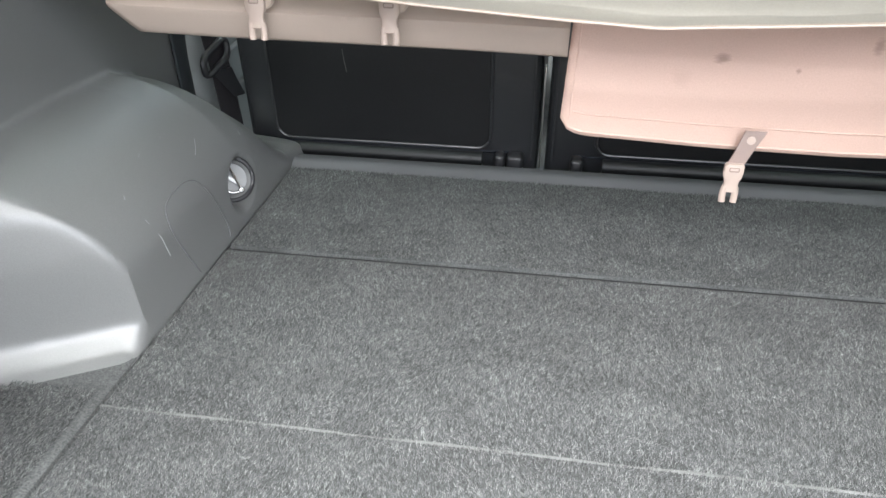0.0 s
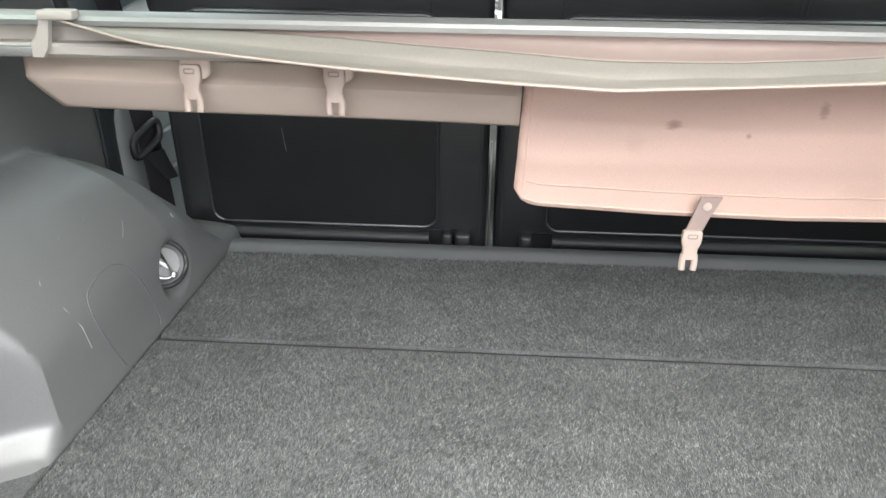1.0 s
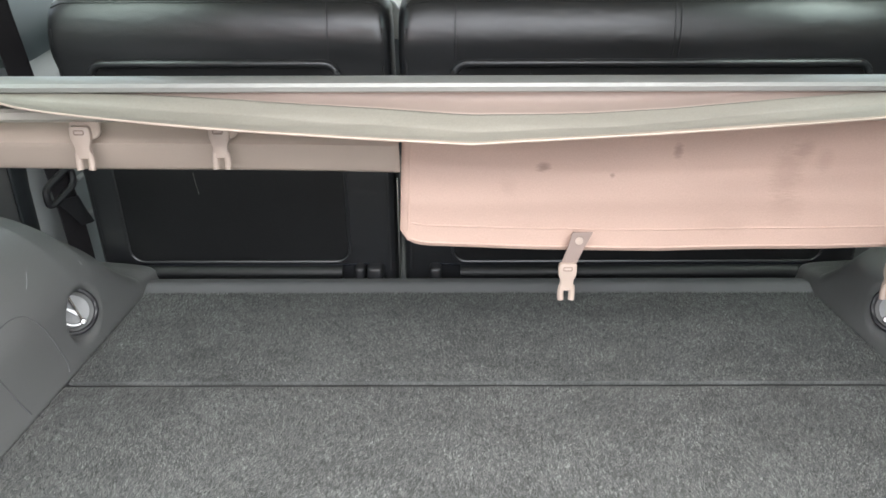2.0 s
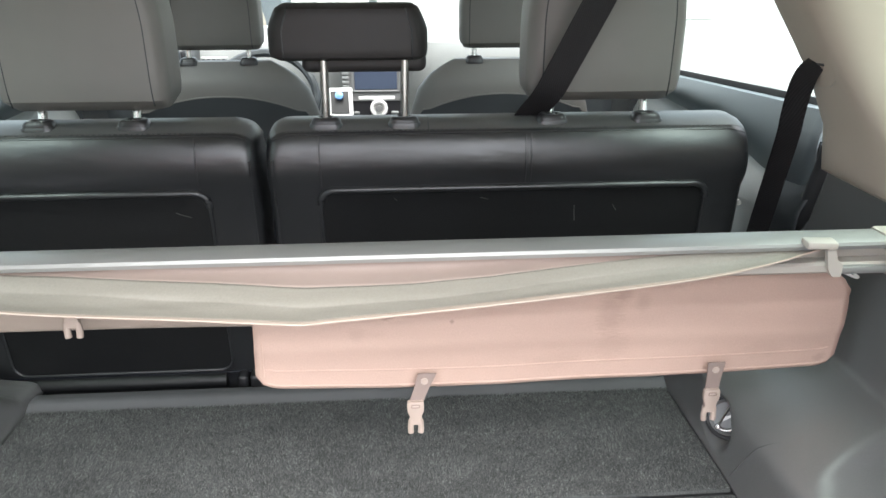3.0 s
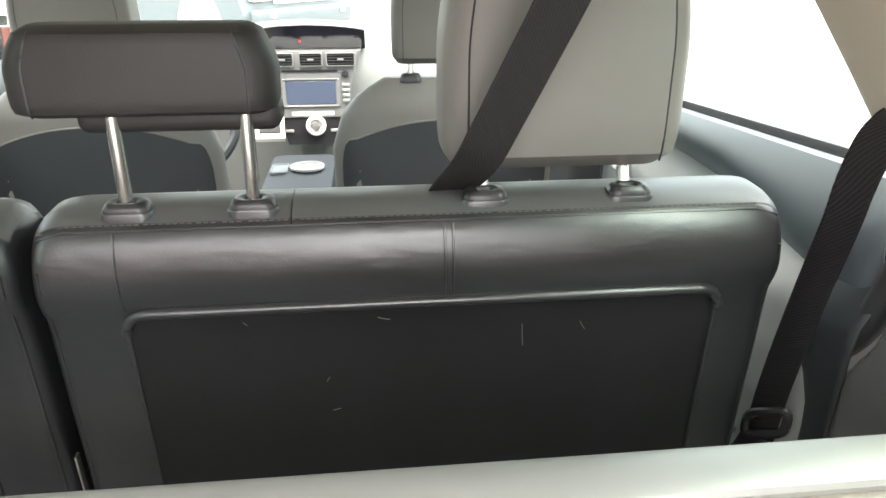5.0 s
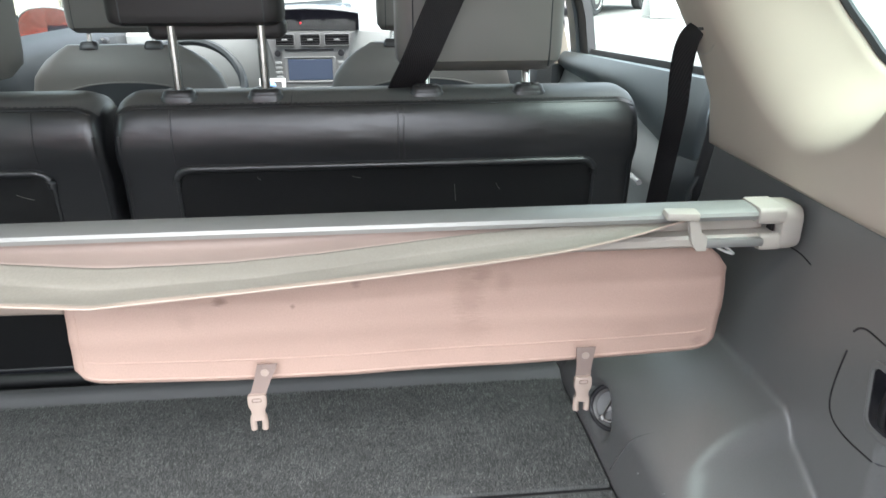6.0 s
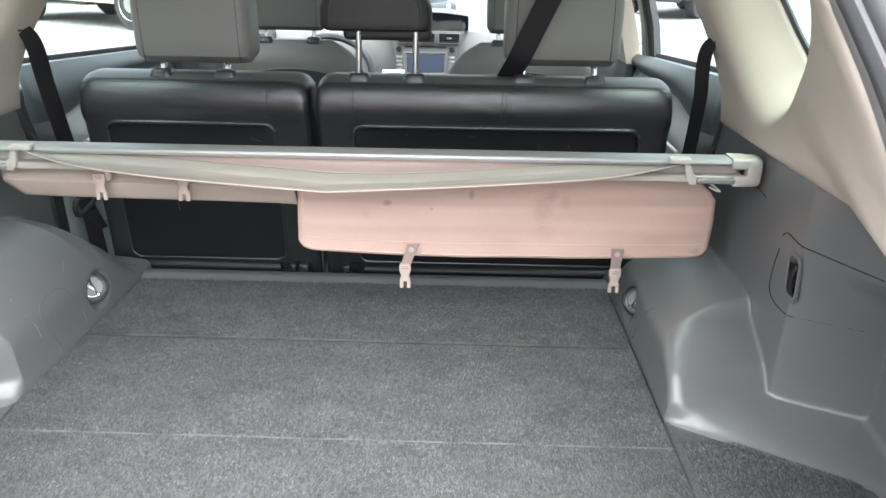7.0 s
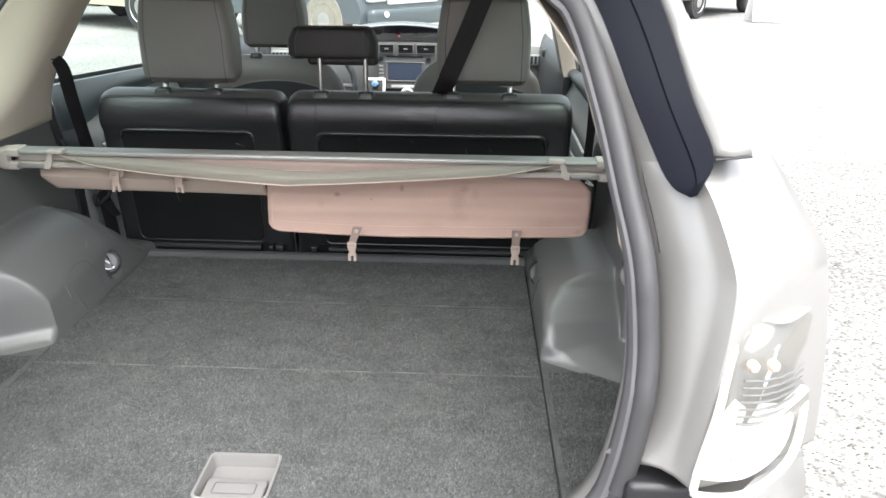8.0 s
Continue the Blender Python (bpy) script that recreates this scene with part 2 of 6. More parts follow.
def loft(rings, closed=True, caps=True, bm=None):
    """Skin through rings of equally many points."""
    bm = bm or bmesh.new()
    rows = [[bm.verts.new(p) for p in ring] for ring in rings]
    n = len(rows[0])
    for a, b in zip(rows, rows[1:]):
        for i in range(n if closed else n - 1):
            j = (i + 1) % n
            bm.faces.new((a[i], a[j], b[j], b[i]))
    if caps and closed:
        bm.faces.new(rows[0])
        bm.faces.new(rows[-1])
    return bm


def tube(points, radius, seg=8, flat=1.0, close=False, bm=None):
    """A round bar along a line of points."""
    pts = [Vector(p) for p in points]
    rings = []
    n = len(pts)
    side = None
    for i, p in enumerate(pts):
        a = pts[i - 1] if i else (pts[-1] if close else p)
        b = pts[(i + 1) % n] if (i < n - 1 or close) else p
        d = (b - a).normalized()
        ref = Vector((0, 0, 1)) if abs(d.z) < 0.95 else Vector((0, 1, 0))
        s = d.cross(ref).normalized()
        if side is not None and s.dot(side) < 0:
            s = -s
        side = s
        u = s.cross(d).normalized()
        rings.append([p + s * radius * math.cos(k * math.tau / seg) + u * radius * flat * math.sin(k * math.tau / seg) for k in range(seg)])
    if close:
        rings.append(rings[0])
        return loft(rings, True, False, bm)
    return loft(rings, True, True, bm)


def smoothline(points, per=6, close=False):
    """A smooth line (Catmull-Rom) through the points."""
    pts = [Vector(p) for p in points]
    n = len(pts)
    out = []
    for i in range(n if close else n - 1):
        p1, p2 = pts[i], pts[(i + 1) % n]
        p0 = pts[i - 1] if (i or close) else p1 * 2 - p2
        p3 = pts[(i + 2) % n] if (i + 2 < n or close) else p2 * 2 - p1
        for k in range(per):
            t = k / per
            out.append(0.5 * (2 * p1 + (p2 - p0) * t + (2 * p0 - 5 * p1 + 4 * p2 - p3) * t * t + (3 * p1 - p0 - 3 * p2 + p3) * t ** 3))
    if not close:
        out.append(pts[-1])
    return out


def sheet(fn, nu, nv, bm=None):
    """A grid of points fn(u, v), u and v from 0 to 1."""
    bm = bm or bmesh.new()
    g = [[bm.verts.new(fn(i / nu, j / nv)) for j in range(nv + 1)] for i in range(nu + 1)]
    for i in range(nu):
        for j in range(nv):
            bm.faces.new((g[i][j], g[i + 1][j], g[i + 1][j + 1], g[i][j + 1]))
    return bm


def rrect(w, h, r, seg=6):
    """A rounded rectangle about the origin, as (u, v) points."""
    out = []
    for cx, cy, a0 in ((w / 2 - r, h / 2 - r, 0), (-w / 2 + r, h / 2 - r, 90), (-w / 2 + r, -h / 2 + r, 180), (w / 2 - r, -h / 2 + r, 270)):
        for k in range(seg + 1):
            a = radians(a0 + 90 * k / seg)
            out.append((cx + r * math.cos(a), cy + r * math.sin(a)))
    return out


def lathe(profile, seg=20, m=None, bm=None):
    """Turns (radius, height) points about z."""
    rings = [[Vector((r * math.cos(k * math.tau / seg), r * math.sin(k * math.tau / seg), h)) for k in range(seg)] for r, h in profile]
    if m is not None:
        rings = [[m @ p for p in ring] for ring in rings]
    return loft(rings, True, True, bm)


def sstep(a, b, x):
    t = min(1.0, max(0.0, (x - a) / (b - a)))
    return t * t * (3 - 2 * t)


def lerp_table(table, x):
    if x <= table[0][0]:
        return table[0][1]
    for (a, p), (b, q) in zip(table, table[1:]):
        if x <= b:
            return p + (q - p) * (x - a) / (b - a)
    return table[-1][1]


# ---- the setting: ground, cargo floor, side walls, pillars, roof ----
GROUND = -0.66
gr = sheet(lambda u, v: (-300 + 600 * u, -300 + 600 * v, GROUND), 40, 40)
ground = tagged(link("ground", gr, M_GRAVEL), "pale sunlit gravel parking lot", "ground", kind="structure")

floor = thing("floor", (0, 0, 0), "grey needle-felt carpet cargo floor in hinged panels", "floor", kind="structure")
for y0, y1 in ((-0.281, -0.038), (-0.576, -0.289)):
    part("floor_panel", box(0, (y0 + y1) / 2, -0.012, 1.011, y1 - y0, 0.024, 0.004, 2), M_CARPET, floor)
# rear panel with a cut-out for the finger tray
TX, TY = 0.003, -0.892
hole = rrect(0.116, 0.106, 0.010, 4)


def square(u, v, w, h):
    k = 1 / max(abs(u) / w, abs(v) / h)
    return u * k, v * k


edge = [square(u, v, 0.058, 0.053) for u, v in hole]
far = [(max(-0.5055, min(0.5055, TX + 40 * u)), max(-0.995, min(-0.579, TY + 40 * v))) for u, v in edge]
rings = [[(x, y, -0.024) for x, y in far], [(x, y, -0.003) for x, y in far], [(x * 0.995, y, 0.0) for x, y in far], [(TX + u, TY + v, 0.0) for u, v in hole], [(TX + u, TY + v, -0.024) for u, v in hole]]
part("floor_panel", loft(rings, True, False), M_CARPET, floor)
tray = thing("finger_tray", (TX, TY, 0), "grey plastic finger pull sunk into the carpet panel", "handle")
part("rim", loft([[(u * k, v * k, z) for u, v in hole] for k, z in ((1.02, 0.0005), (1.02, 0.0025), (0.99, 0.0035), (0.95, 0.003), (0.93, -0.001), (0.88, -0.020), (0.02, -0.021))], True, False), M_TRIM2, tray)
part("pull", box(0.0, -0.022, -0.012, 0.096, 0.048, 0.014, 0.004, 3), M_TRIM2, tray)
part("pad", tube([(u, v - 0.022, -0.0048) for u, v in rrect(0.066, 0.024, 0.004, 4)], 0.0012, 6, close=True), M_SEALLIP, tray, "raised outline on the pull")
part("crease", tube([(x, -0.5775 + 0.0006 * math.sin(31 * x), -0.0012 + 0.0005 * math.sin(57 * x)) for x in [-0.505 + 1.01 * k / 60 for k in range(61)]], 0.0021, 6), M_PILE, floor, "pale worn crease")
for sx in (-1, 1):
    part("side_carpet", box(sx * 0.6325, -0.75, -0.014, 0.247, 0.50, 0.024, 0.004, 2), M_CARPET, floor)
part("panel_seam", box(0, -0.285, -0.0080, 1.008, 0.0085, 0.006), M_BLACK, floor, smooth=False)
part("subfloor", box(0, -0.48, -0.06, 1.5, 1.14, 0.06), M_BLACK, floor, smooth=False)

sill = thing("sill_strip", (0, 0.02, 0), "grey plastic edge strip at the front of the cargo floor", "trim", kind="structure")
prof = [(-0.037, -0.014), (-0.036, -0.003), (-0.0225, 0.0042), (-0.0195, 0.0062), (-0.006, 0.0062), (-0.002, 0.0048), (0.006, 0.004), (0.007, -0.014)]
part("strip", loft([[(x, y - 0.02, z) for y, z in prof] for x in (-0.508, 0.508)]), M_SEALLIP, sill)


def bisect(fn, want, lo, hi):
    """Where the rising function reaches the wanted value."""
    for _ in range(22):
        mid = (lo + hi) / 2
        lo, hi = (mid, hi) if fn(mid) < want else (lo, mid)
    return (lo + hi) / 2


ARCH_TOP = ((-0.9, 0.19), (-0.25, 0.19), (-0.19, 0.187), (-0.14, 0.168), (-0.10, 0.13), (-0.065, 0.078), (-0.03, 0.038), (0.01, 0.026), (0.05, 0.022))
RAMP = {-1: ((0.0, 0.003), (0.02, 0.025), (0.10, 0.027), (0.15, 0.034), (0.20, 0.06)), 1: ((0.0, 0.0), (0.03, 0.004), (0.061, 0.029), (0.088, 0.070), (0.104, 0.098), (0.13, 0.112), (0.20, 0.14))}


def wall_plane(y, z):
    """The upright upper wall, which turns outwards into a pocket behind the wheel arch."""
    far = max(0.0, -0.468 - y)
    far = math.sqrt(far * far + 0.00003) - 0.0055
    out = lerp_table(((0.0, 2.0), (0.15, 2.0), (0.20, 1.5), (0.27, 0.5), (0.37, 0.1)), z)
    return min(0.80, 0.680 + 0.02 * max(0.0, z - 0.15) + out * far)


def arch_top(y, sx):
    return lerp_table(ARCH_TOP, y) if sx < 0 else min(0.132, lerp_table(ARCH_TOP, y))


def arch_face(y, z, sx):
    """The wheel arch towards the floor, rounded over at its top."""
    base = 0.512 + 0.08 * z
    z2, low = arch_top(y, sx), (0.42 if sx < 0 else 0.6)
    t = min(1.0, max(0.0, (z - z2 * low) / (z2 * (1 - low))))
    return base + (0.69 - base) * (1 - math.sqrt(1 - t * t) * 0.85 - 0.15 * (1 - t))


def arch_height(x, y, sx):
    top = bisect(lambda z: arch_face(y, z, sx), x, 0.0, arch_top(y, sx))
    d = (0.12 * x + 0.205 * y + 0.0413) / 0.2375
    q = min(1.0, max(0.0, (x - 0.53) / 0.150)) if sx > 0 else 0.0
    ramp = bisect(lambda z: lerp_table(RAMP[sx], z) + 0.115 * q * sstep(0.0, 0.03, z), d, 0.0, 0.2) if d > 0 else d * 0.4
    k = 0.014
    h = max(0.0, min(1.0, 0.5 + 0.5 * (ramp - top) / k))
    return ramp * (1 - h) + top * h - k * h * (1 - h)


@functools.lru_cache(None)
def wall_section(y, sx, n=150):
    """The side trim cut at y: from the floor over the wheel arch and up the wall."""
    pts = [(0.510, -0.006)]
    for k in range(1, 91):
        x = 0.511 + (0.86 - 0.511) * (k / 90) ** 1.8
        z = max(-0.006, arch_height(x, y, sx))
        if x >= wall_plane(y, z):
            break
        pts.append((x, z))
    z0 = pts[-1][1]
    z0 = max(z0, -0.006)
    pts += [(wall_plane(y, z0 + (0.37 - z0) * k / 60), z0 + (0.37 - z0) * k / 60) for k in range(1, 61)]
    run = [0.0]
    for p, q in zip(pts, pts[1:]):
        run.append(run[-1] + math.hypot(q[0] - p[0], q[1] - p[1]))
    out = []
    i = 0
    for k in range(n + 1):
        s = run[-1] * k / n
        while i < len(run) - 2 and run[i + 1] < s:
            i += 1
        t = (s - run[i]) / max(1e-9, run[i + 1] - run[i])
        out.append((pts[i][0] + (pts[i + 1][0] - pts[i][0]) * t, pts[i][1] + (pts[i + 1][1] - pts[i][1]) * t))
    for _ in range(9):
        out = [out[0]] + [tuple((a[m] + 2 * b[m] + c[m]) / 4 for m in (0, 1)) for a, b, c in zip(out, out[1:], out[2:])] + [out[-1]]
    # dish of the tie-down ring
    return [(x + 0.030 * sstep(0.040, 0.016, math.hypot((y + 0.196) / 1.15, z - 0.047)) * (1.0 if x < 0.6 else 0.0), z) for x, z in out]


def wall_x(y, z, sx=1):
    """How far out the inner face of the side trim stands at a height."""
    sec = wall_section(round(y, 3), sx)
    pairs = list(zip(sec, sec[1:]))
    for p, q in (pairs if z < 0.155 else pairs[::-1]):
        if p[1] <= z <= q[1]:
            return p[0] + (q[0] - p[0]) * (z - p[1]) / max(1e-9, q[1] - p[1])
    return sec[-1][0]


def wall_front(z):
    """Where the side trim ends towards the rear door."""
    return lerp_table(((0.0, 0.03), (0.10, 0.025), (0.16, 0.006), (0.206, 0.004), (0.25, -0.028), (0.292, -0.053), (0.368, -0.072)), z)


def opening_y(z):
    """The tailgate opening seen from the side: upright below, leaning forward above the belt line."""
    return lerp_table(((0.19, -1.04), (0.27, -1.03), (0.34, -1.002), (0.40, -0.983), (0.44, -0.962), (0.49, -0.925), (0.53, -0.895), (0.58, -0.855), (0.63, -0.81), (0.68, -0.765), (0.83, -0.66)), z)


RING = [(0.0, -0.020), (0.30, -0.016), (0.41, 0.005), (0.475, 0.045), (0.525, 0.113), (0.543, 0.189), (0.553, 0.262), (0.557, 0.325), (0.552, 0.395), (0.546, 0.437), (0.534, 0.488), (0.514, 0.577), (0.483, 0.676), (0.453, 0.71), (0.36, 0.785), (0.22, 0.82), (0.0, 0.835)]


def wall_side(sx, name):
    wall = thing(name, (sx * 0.69, -0.3, 0), "dark grey grained plastic side trim over the wheel arch", "wall", kind="structure")

    rows = []
    for i in range(201):
        u = i / 200
        row = []
        for k, (x, z) in enumerate(wall_section(round(0.03 - 0.745 * u, 4), sx)):
            row.append((sx * (x - 0.69), min(0.33 - 0.745 * u, wall_front(z) + 0.3), z))
        rows.append(row)
    # the strip that leans back along the opening
    for i in range(1, 25):
        row = []
        for x, y, z in rows[200]:
            back = opening_y(z) + 0.13 + 0.3
            yy = y + (min(back, y) - y) * i / 24
            row.append((sx * (wall_plane(yy - 0.3, z) - 0.69) if z > 0.02 else x, yy, z))
        rows.append(row)
    part("trim_panel", loft(rows, False, False), M_TRIM, wall, solid=0.004)
    # return of the front edge towards the door
    part("front_return", sheet(lambda u, v: (sx * (wall_x(-0.01, 0.20 + 0.17 * v, sx) - 0.69 + 0.05 * u), wall_front(0.02 + 0.35 * v) + 0.3 + 0.012 * math.sin(math.pi * u), 0.02 + 0.35 * v), 8, 30), M_GREYD, wall, "rounded front edge", solid=0.003)
    part("door_flange", tube([(sx * 0.012, wall_front(z) + 0.335 + 0.10 * (0.36 - z) + 0.5 * max(0.0, 0.29 - z) ** 2 / 0.29, z) for z in [0.40 - 0.02 * k for k in range(21)]], 0.016, 10), M_RUBBER, wall, "dark rubber door seal")
    part("flange_edge", tube([(sx * 0.02, wall_front(z) + 0.37 + 0.13 * (0.36 - z), z) for z in [0.40 - 0.02 * k for k in range(21)]], 0.011, 10), M_BLACK, wall)
    o = Vector((sx * 0.69, -0.3, 0))

    def on(y, z, d=0.0):
        return Vector((sx * (wall_x(y, z, sx) - 0.0025 - d), y, z)) - o

    # service hatch low on the wheel arch
    shape = ((-0.352, 0.004), (-0.368, 0.038), (-0.382, 0.076), (-0.376, 0.096), (-0.358, 0.103), (-0.325, 0.105), (-0.303, 0.100), (-0.292, 0.088), (-0.278, 0.062), (-0.262, 0.018), (-0.264, 0.004)) if sx < 0 else ((-0.262, 0.006), (-0.272, 0.027), (-0.288, 0.058), (-0.303, 0.084), (-0.32, 0.102), (-0.342, 0.110), (-0.372, 0.108))
    part("hatch_gap", tube([on(q.y, q.z, -0.0004) for q in smoothline([(0, y, z) for y, z in shape], 6)], 0.0009, 6), M_SEALLIP, wall)
    for line in (((-0.41, 0.104), (-0.404, 0.08), (-0.40, 0.055)), ((-0.245, 0.128), (-0.257, 0.1215), (-0.267, 0.117)), ((-0.151, 0.102), (-0.152, 0.098)), ((-0.407, 0.130), (-0.411, 0.127)), ((-0.337, 0.146), (-0.343, 0.144)), ((-0.285, 0.147), (-0.291, 0.145))) if sx < 0 else (((-0.395, 0.082), (-0.393, 0.079)), ((-0.372, 0.098), (-0.369, 0.096)), ((-0.300, 0.100), (-0.298, 0.094)), ((-0.335, 0.060), (-0.333, 0.057))):
        part("scratch", tube([on(y, z, 0.0002) for y, z in line], 0.0004, 5), M_DOORLOW, wall, "pale scratch")
    if sx > 0:
        # storage lid with its seams and latch
        for line in (((-0.404, 0.270), (-0.411, 0.277), (-0.423, 0.280), (-0.451, 0.278), (-0.491, 0.279), (-0.531, 0.279), (-0.581, 0.280), (-0.651, 0.283)), ((-0.402, 0.248), (-0.397, 0.218), (-0.396, 0.188), (-0.406, 0.172), (-0.429, 0.166), (-0.461, 0.167), (-0.497, 0.170), (-0.516, 0.171), (-0.531, 0.172))):
            part("lid_gap", tube([on(q.y, q.z, -0.0006) for q in smoothline([(0, y, z) for y, z in line], 6)], 0.0012, 6), M_BLACK, wall)
        part("mount_mark", tube([on(q.y, q.z, -0.0006) for q in smoothline([(0, -0.275, 0.307), (0, -0.30, 0.307), (0, -0.32, 0.303)], 4)], 0.0010, 6), M_BLACK, wall)
        # latch of the lid: a raised frame, a deep pocket and a curved pull
        c = on(-0.463, 0.228)
        fr = [(u + v * 0.12, v) for u, v in rrect(0.036, 0.064, 0.010, 5)]
        part("latch_frame", loft([[c + Vector((-sx * d, u * k, v * k)) for u, v in fr] for k, d in ((1.12, -0.001), (1.10, 0.0022), (1.0, 0.003), (0.90, 0.002), (0.84, -0.006))], True, False), M_TRIM, wall)
        part("latch_pocket", loft([[c + Vector((-sx * d, u * k, v * k)) for u, v in fr] for k, d in ((0.90, 0.0008), (0.6, 0.0010), (0.05, 0.0012))]), M_GLOSSB, wall)
        part("latch_pull", loft([[c + Vector((-sx * (0.002 + 0.005 * math.sin(math.pi * t)), -0.009 + a, -0.022 + 0.044 * t)) for a in (-0.004, 0.004)] for t in [k / 10 for k in range(11)]], False, False), M_BLACK, wall, solid=0.002)
    # bag hook by the opening
    hk = [Vector((sx * x, y, z)) - o for x, y, z in ((0.612, -0.880, 0.386), (0.594, -0.876, 0.384), (0.577, -0.872, 0.366), (0.575, -0.873, 0.350), (0.586, -0.877, 0.343), (0.597, -0.880, 0.350))]
    part("bag_hook", tube(smoothline(hk, 4), 0.0065, 8), M_TRIM2, wall)
    return wall


wall_left = wall_side(-1, "wall_left")
wall_right = wall_side(1, "wall_right")


def pillar_x(z):
    d = max(0.0, z - 0.37)
    return 0.692 - 0.15 * d - 0.5 * d * d


OUTER = [(0.24, 0.82), (0.165, 0.72), (0.095, 0.63), (0.04, 0.548), (-0.003, 0.490), (-0.030, 0.43), (-0.045, 0.368), (-0.22, 0.367), (-0.44, 0.367), (-0.60, 0.369), (-0.930, 0.410), (-0.925, 0.44), (-0.885, 0.50), (-0.785, 0.62), (-0.69, 0.75), (-0.2, 0.85)]
RIDGE = [(0.11, 0.82), (0.04, 0.72), (-0.03, 0.63), (-0.095, 0.545), (-0.148, 0.49), (-0.195, 0.45), (-0.24, 0.424), (-0.285, 0.414), (-0.335, 0.425), (-0.39, 0.455), (-0.435, 0.50), (-0.48, 0.55), (-0.51, 0.62), (-0.50, 0.70), (-0.44, 0.79), (-0.18, 0.83)]
PANE = [(-0.06, 0.80), (-0.115, 0.72), (-0.165, 0.655), (-0.215, 0.60), (-0.250, 0.558), (-0.278, 0.533), (-0.302, 0.512), (-0.328, 0.503), (-0.36, 0.505), (-0.39, 0.511), (-0.43, 0.522), (-0.465, 0.545), (-0.47, 0.62), (-0.44, 0.70), (-0.38, 0.78), (-0.19, 0.81)]


def ring_x(z):
    return lerp_table(((0.045, 0.475), (0.113, 0.525), (0.189, 0.543), (0.262, 0.553), (0.325, 0.557), (0.395, 0.552), (0.437, 0.546), (0.488, 0.534), (0.577, 0.514), (0.676, 0.483), (0.71, 0.453), (0.785, 0.36)), z)


def pillar_side(sx, name):
    p = thing(name, (sx * 0.69, -0.2, 0.37), "beige moulded plastic pillar trim with a scooped quarter window", "trim", kind="structure")
    o = Vector((sx * 0.69, -0.2, 0.37))

    def xo(i, z):
        return ring_x(z) + 0.008 if 10 <= i <= 14 else pillar_x(z) + (0.012 if i < 6 else 0.0)

    corners = [Vector((xo(i, z), y, z)) for i, (y, z) in enumerate(OUTER)]
    outer = [a.lerp(b, k / 5) for a, b in zip(corners, corners[1:] + corners[:1]) for k in range(5)]
    ridge = smoothline([(pillar_x(z) - 0.018, y, z) for y, z in RIDGE], 5, True)
    pane = smoothline([(pillar_x(z) + 0.062, y, z) for y, z in PANE], 5, True)
    rings = []
    for t in (0.0, 0.06, 0.2, 0.4, 0.6, 0.8, 1.0):
        rings.append([a.lerp(b, t) - Vector((0.016 * sstep(0, 0.12, t) * (1 - t), 0, 0)) for a, b in zip(outer, ridge)])
    for t in (0.06, 0.12, 0.19, 0.27, 0.36, 0.46, 0.57, 0.68, 0.8, 0.9, 1.0):
        rings.append([Vector((b.x + (c.x - b.x) * t * t * (2.2 - 1.2 * t), b.y + (c.y - b.y) * t, b.z + (c.z - b.z) * t)) for b, c in zip(ridge, pane)])
    part("moulding", loft([[Vector((sx * q.x, q.y, q.z)) - o for q in r] for r in rings], True, False), M_BEIGE, p, solid=0.003)
    # slot that the belt runs into, with the seam round it
    seam = smoothline([(0.6424, -0.083, 0.521), (0.6485, -0.094, 0.5165), (0.6495, -0.1015, 0.5086), (0.6445, -0.104, 0.4986), (0.649, -0.088, 0.492), (0.6525, -0.0703, 0.4884), (0.6572, -0.045, 0.485)], 5)
    part("slot_seam", tube([Vector((sx * (q.x - 0.0002), q.y, q.z)) - o for q in seam], 0.0005, 6), M_CAP, p)
    part("belt_slot", tube([Vector((sx * x, y, z)) - o for x, y, z in ((0.651, -0.030, 0.515), (0.647, -0.058, 0.5185), (0.6440, -0.078, 0.5202))], 0.0026, 8), M_BLACK, p, "dark slot for the seat belt")
    part("pane_edge", tube([Vector((sx * (q.x + 0.002), q.y, q.z)) - o for q in pane], 0.005, 6, close=True), M_BLACK, p)
    bm = bmesh.new()
    bm.faces.new([bm.verts.new(Vector((sx * (q.x + 0.004), q.y, q.z)) - o) for q in pane])
    part("pane", bm, M_QGLASS, p, "tinted quarter glass", smooth=False)
    return p


pillar_side(-1, "trim_pillar_left")
pillar_side(1, "trim_pillar_right")


def roof_z(y):
    return lerp_table(((-0.6, 0.82), (-0.3, 0.86), (0.2, 0.90), (0.8, 0.91), (1.2, 0.86), (1.45, 0.80)), y)


def roof(u, v):
    y = -0.66 + 2.11 * v
    x = (2 * u - 1) * 0.6
    return (x, y, roof_z(y) - 0.10 * abs(2 * u - 1) ** 4)


ceiling = tagged(link("ceiling", sheet(roof, 20, 24), M_LINER, solid=0.02), "beige felt headliner of the car", "ceiling", kind="structure")


def opening_ring(off=0.0, back=0.0):
    """The outline of the tailgate opening, moved outwards in its plane and rearwards."""
    pts = [(x, z) for x, z in RING] + [(-x, z) for x, z in RING[-2:0:-1]]
    line = smoothline([(x, 0, z) for x, z in pts], 5, True)
    n = len(line)
    out = []
    for i, p in enumerate(line):
        d = (line[(i + 1) % n] - line[i - 1]).normalized()
        q = p + Vector((d.z, 0, -d.x)) * off
        out.append(Vector((q.x, opening_y(q.z) - back, q.z)))
    return out


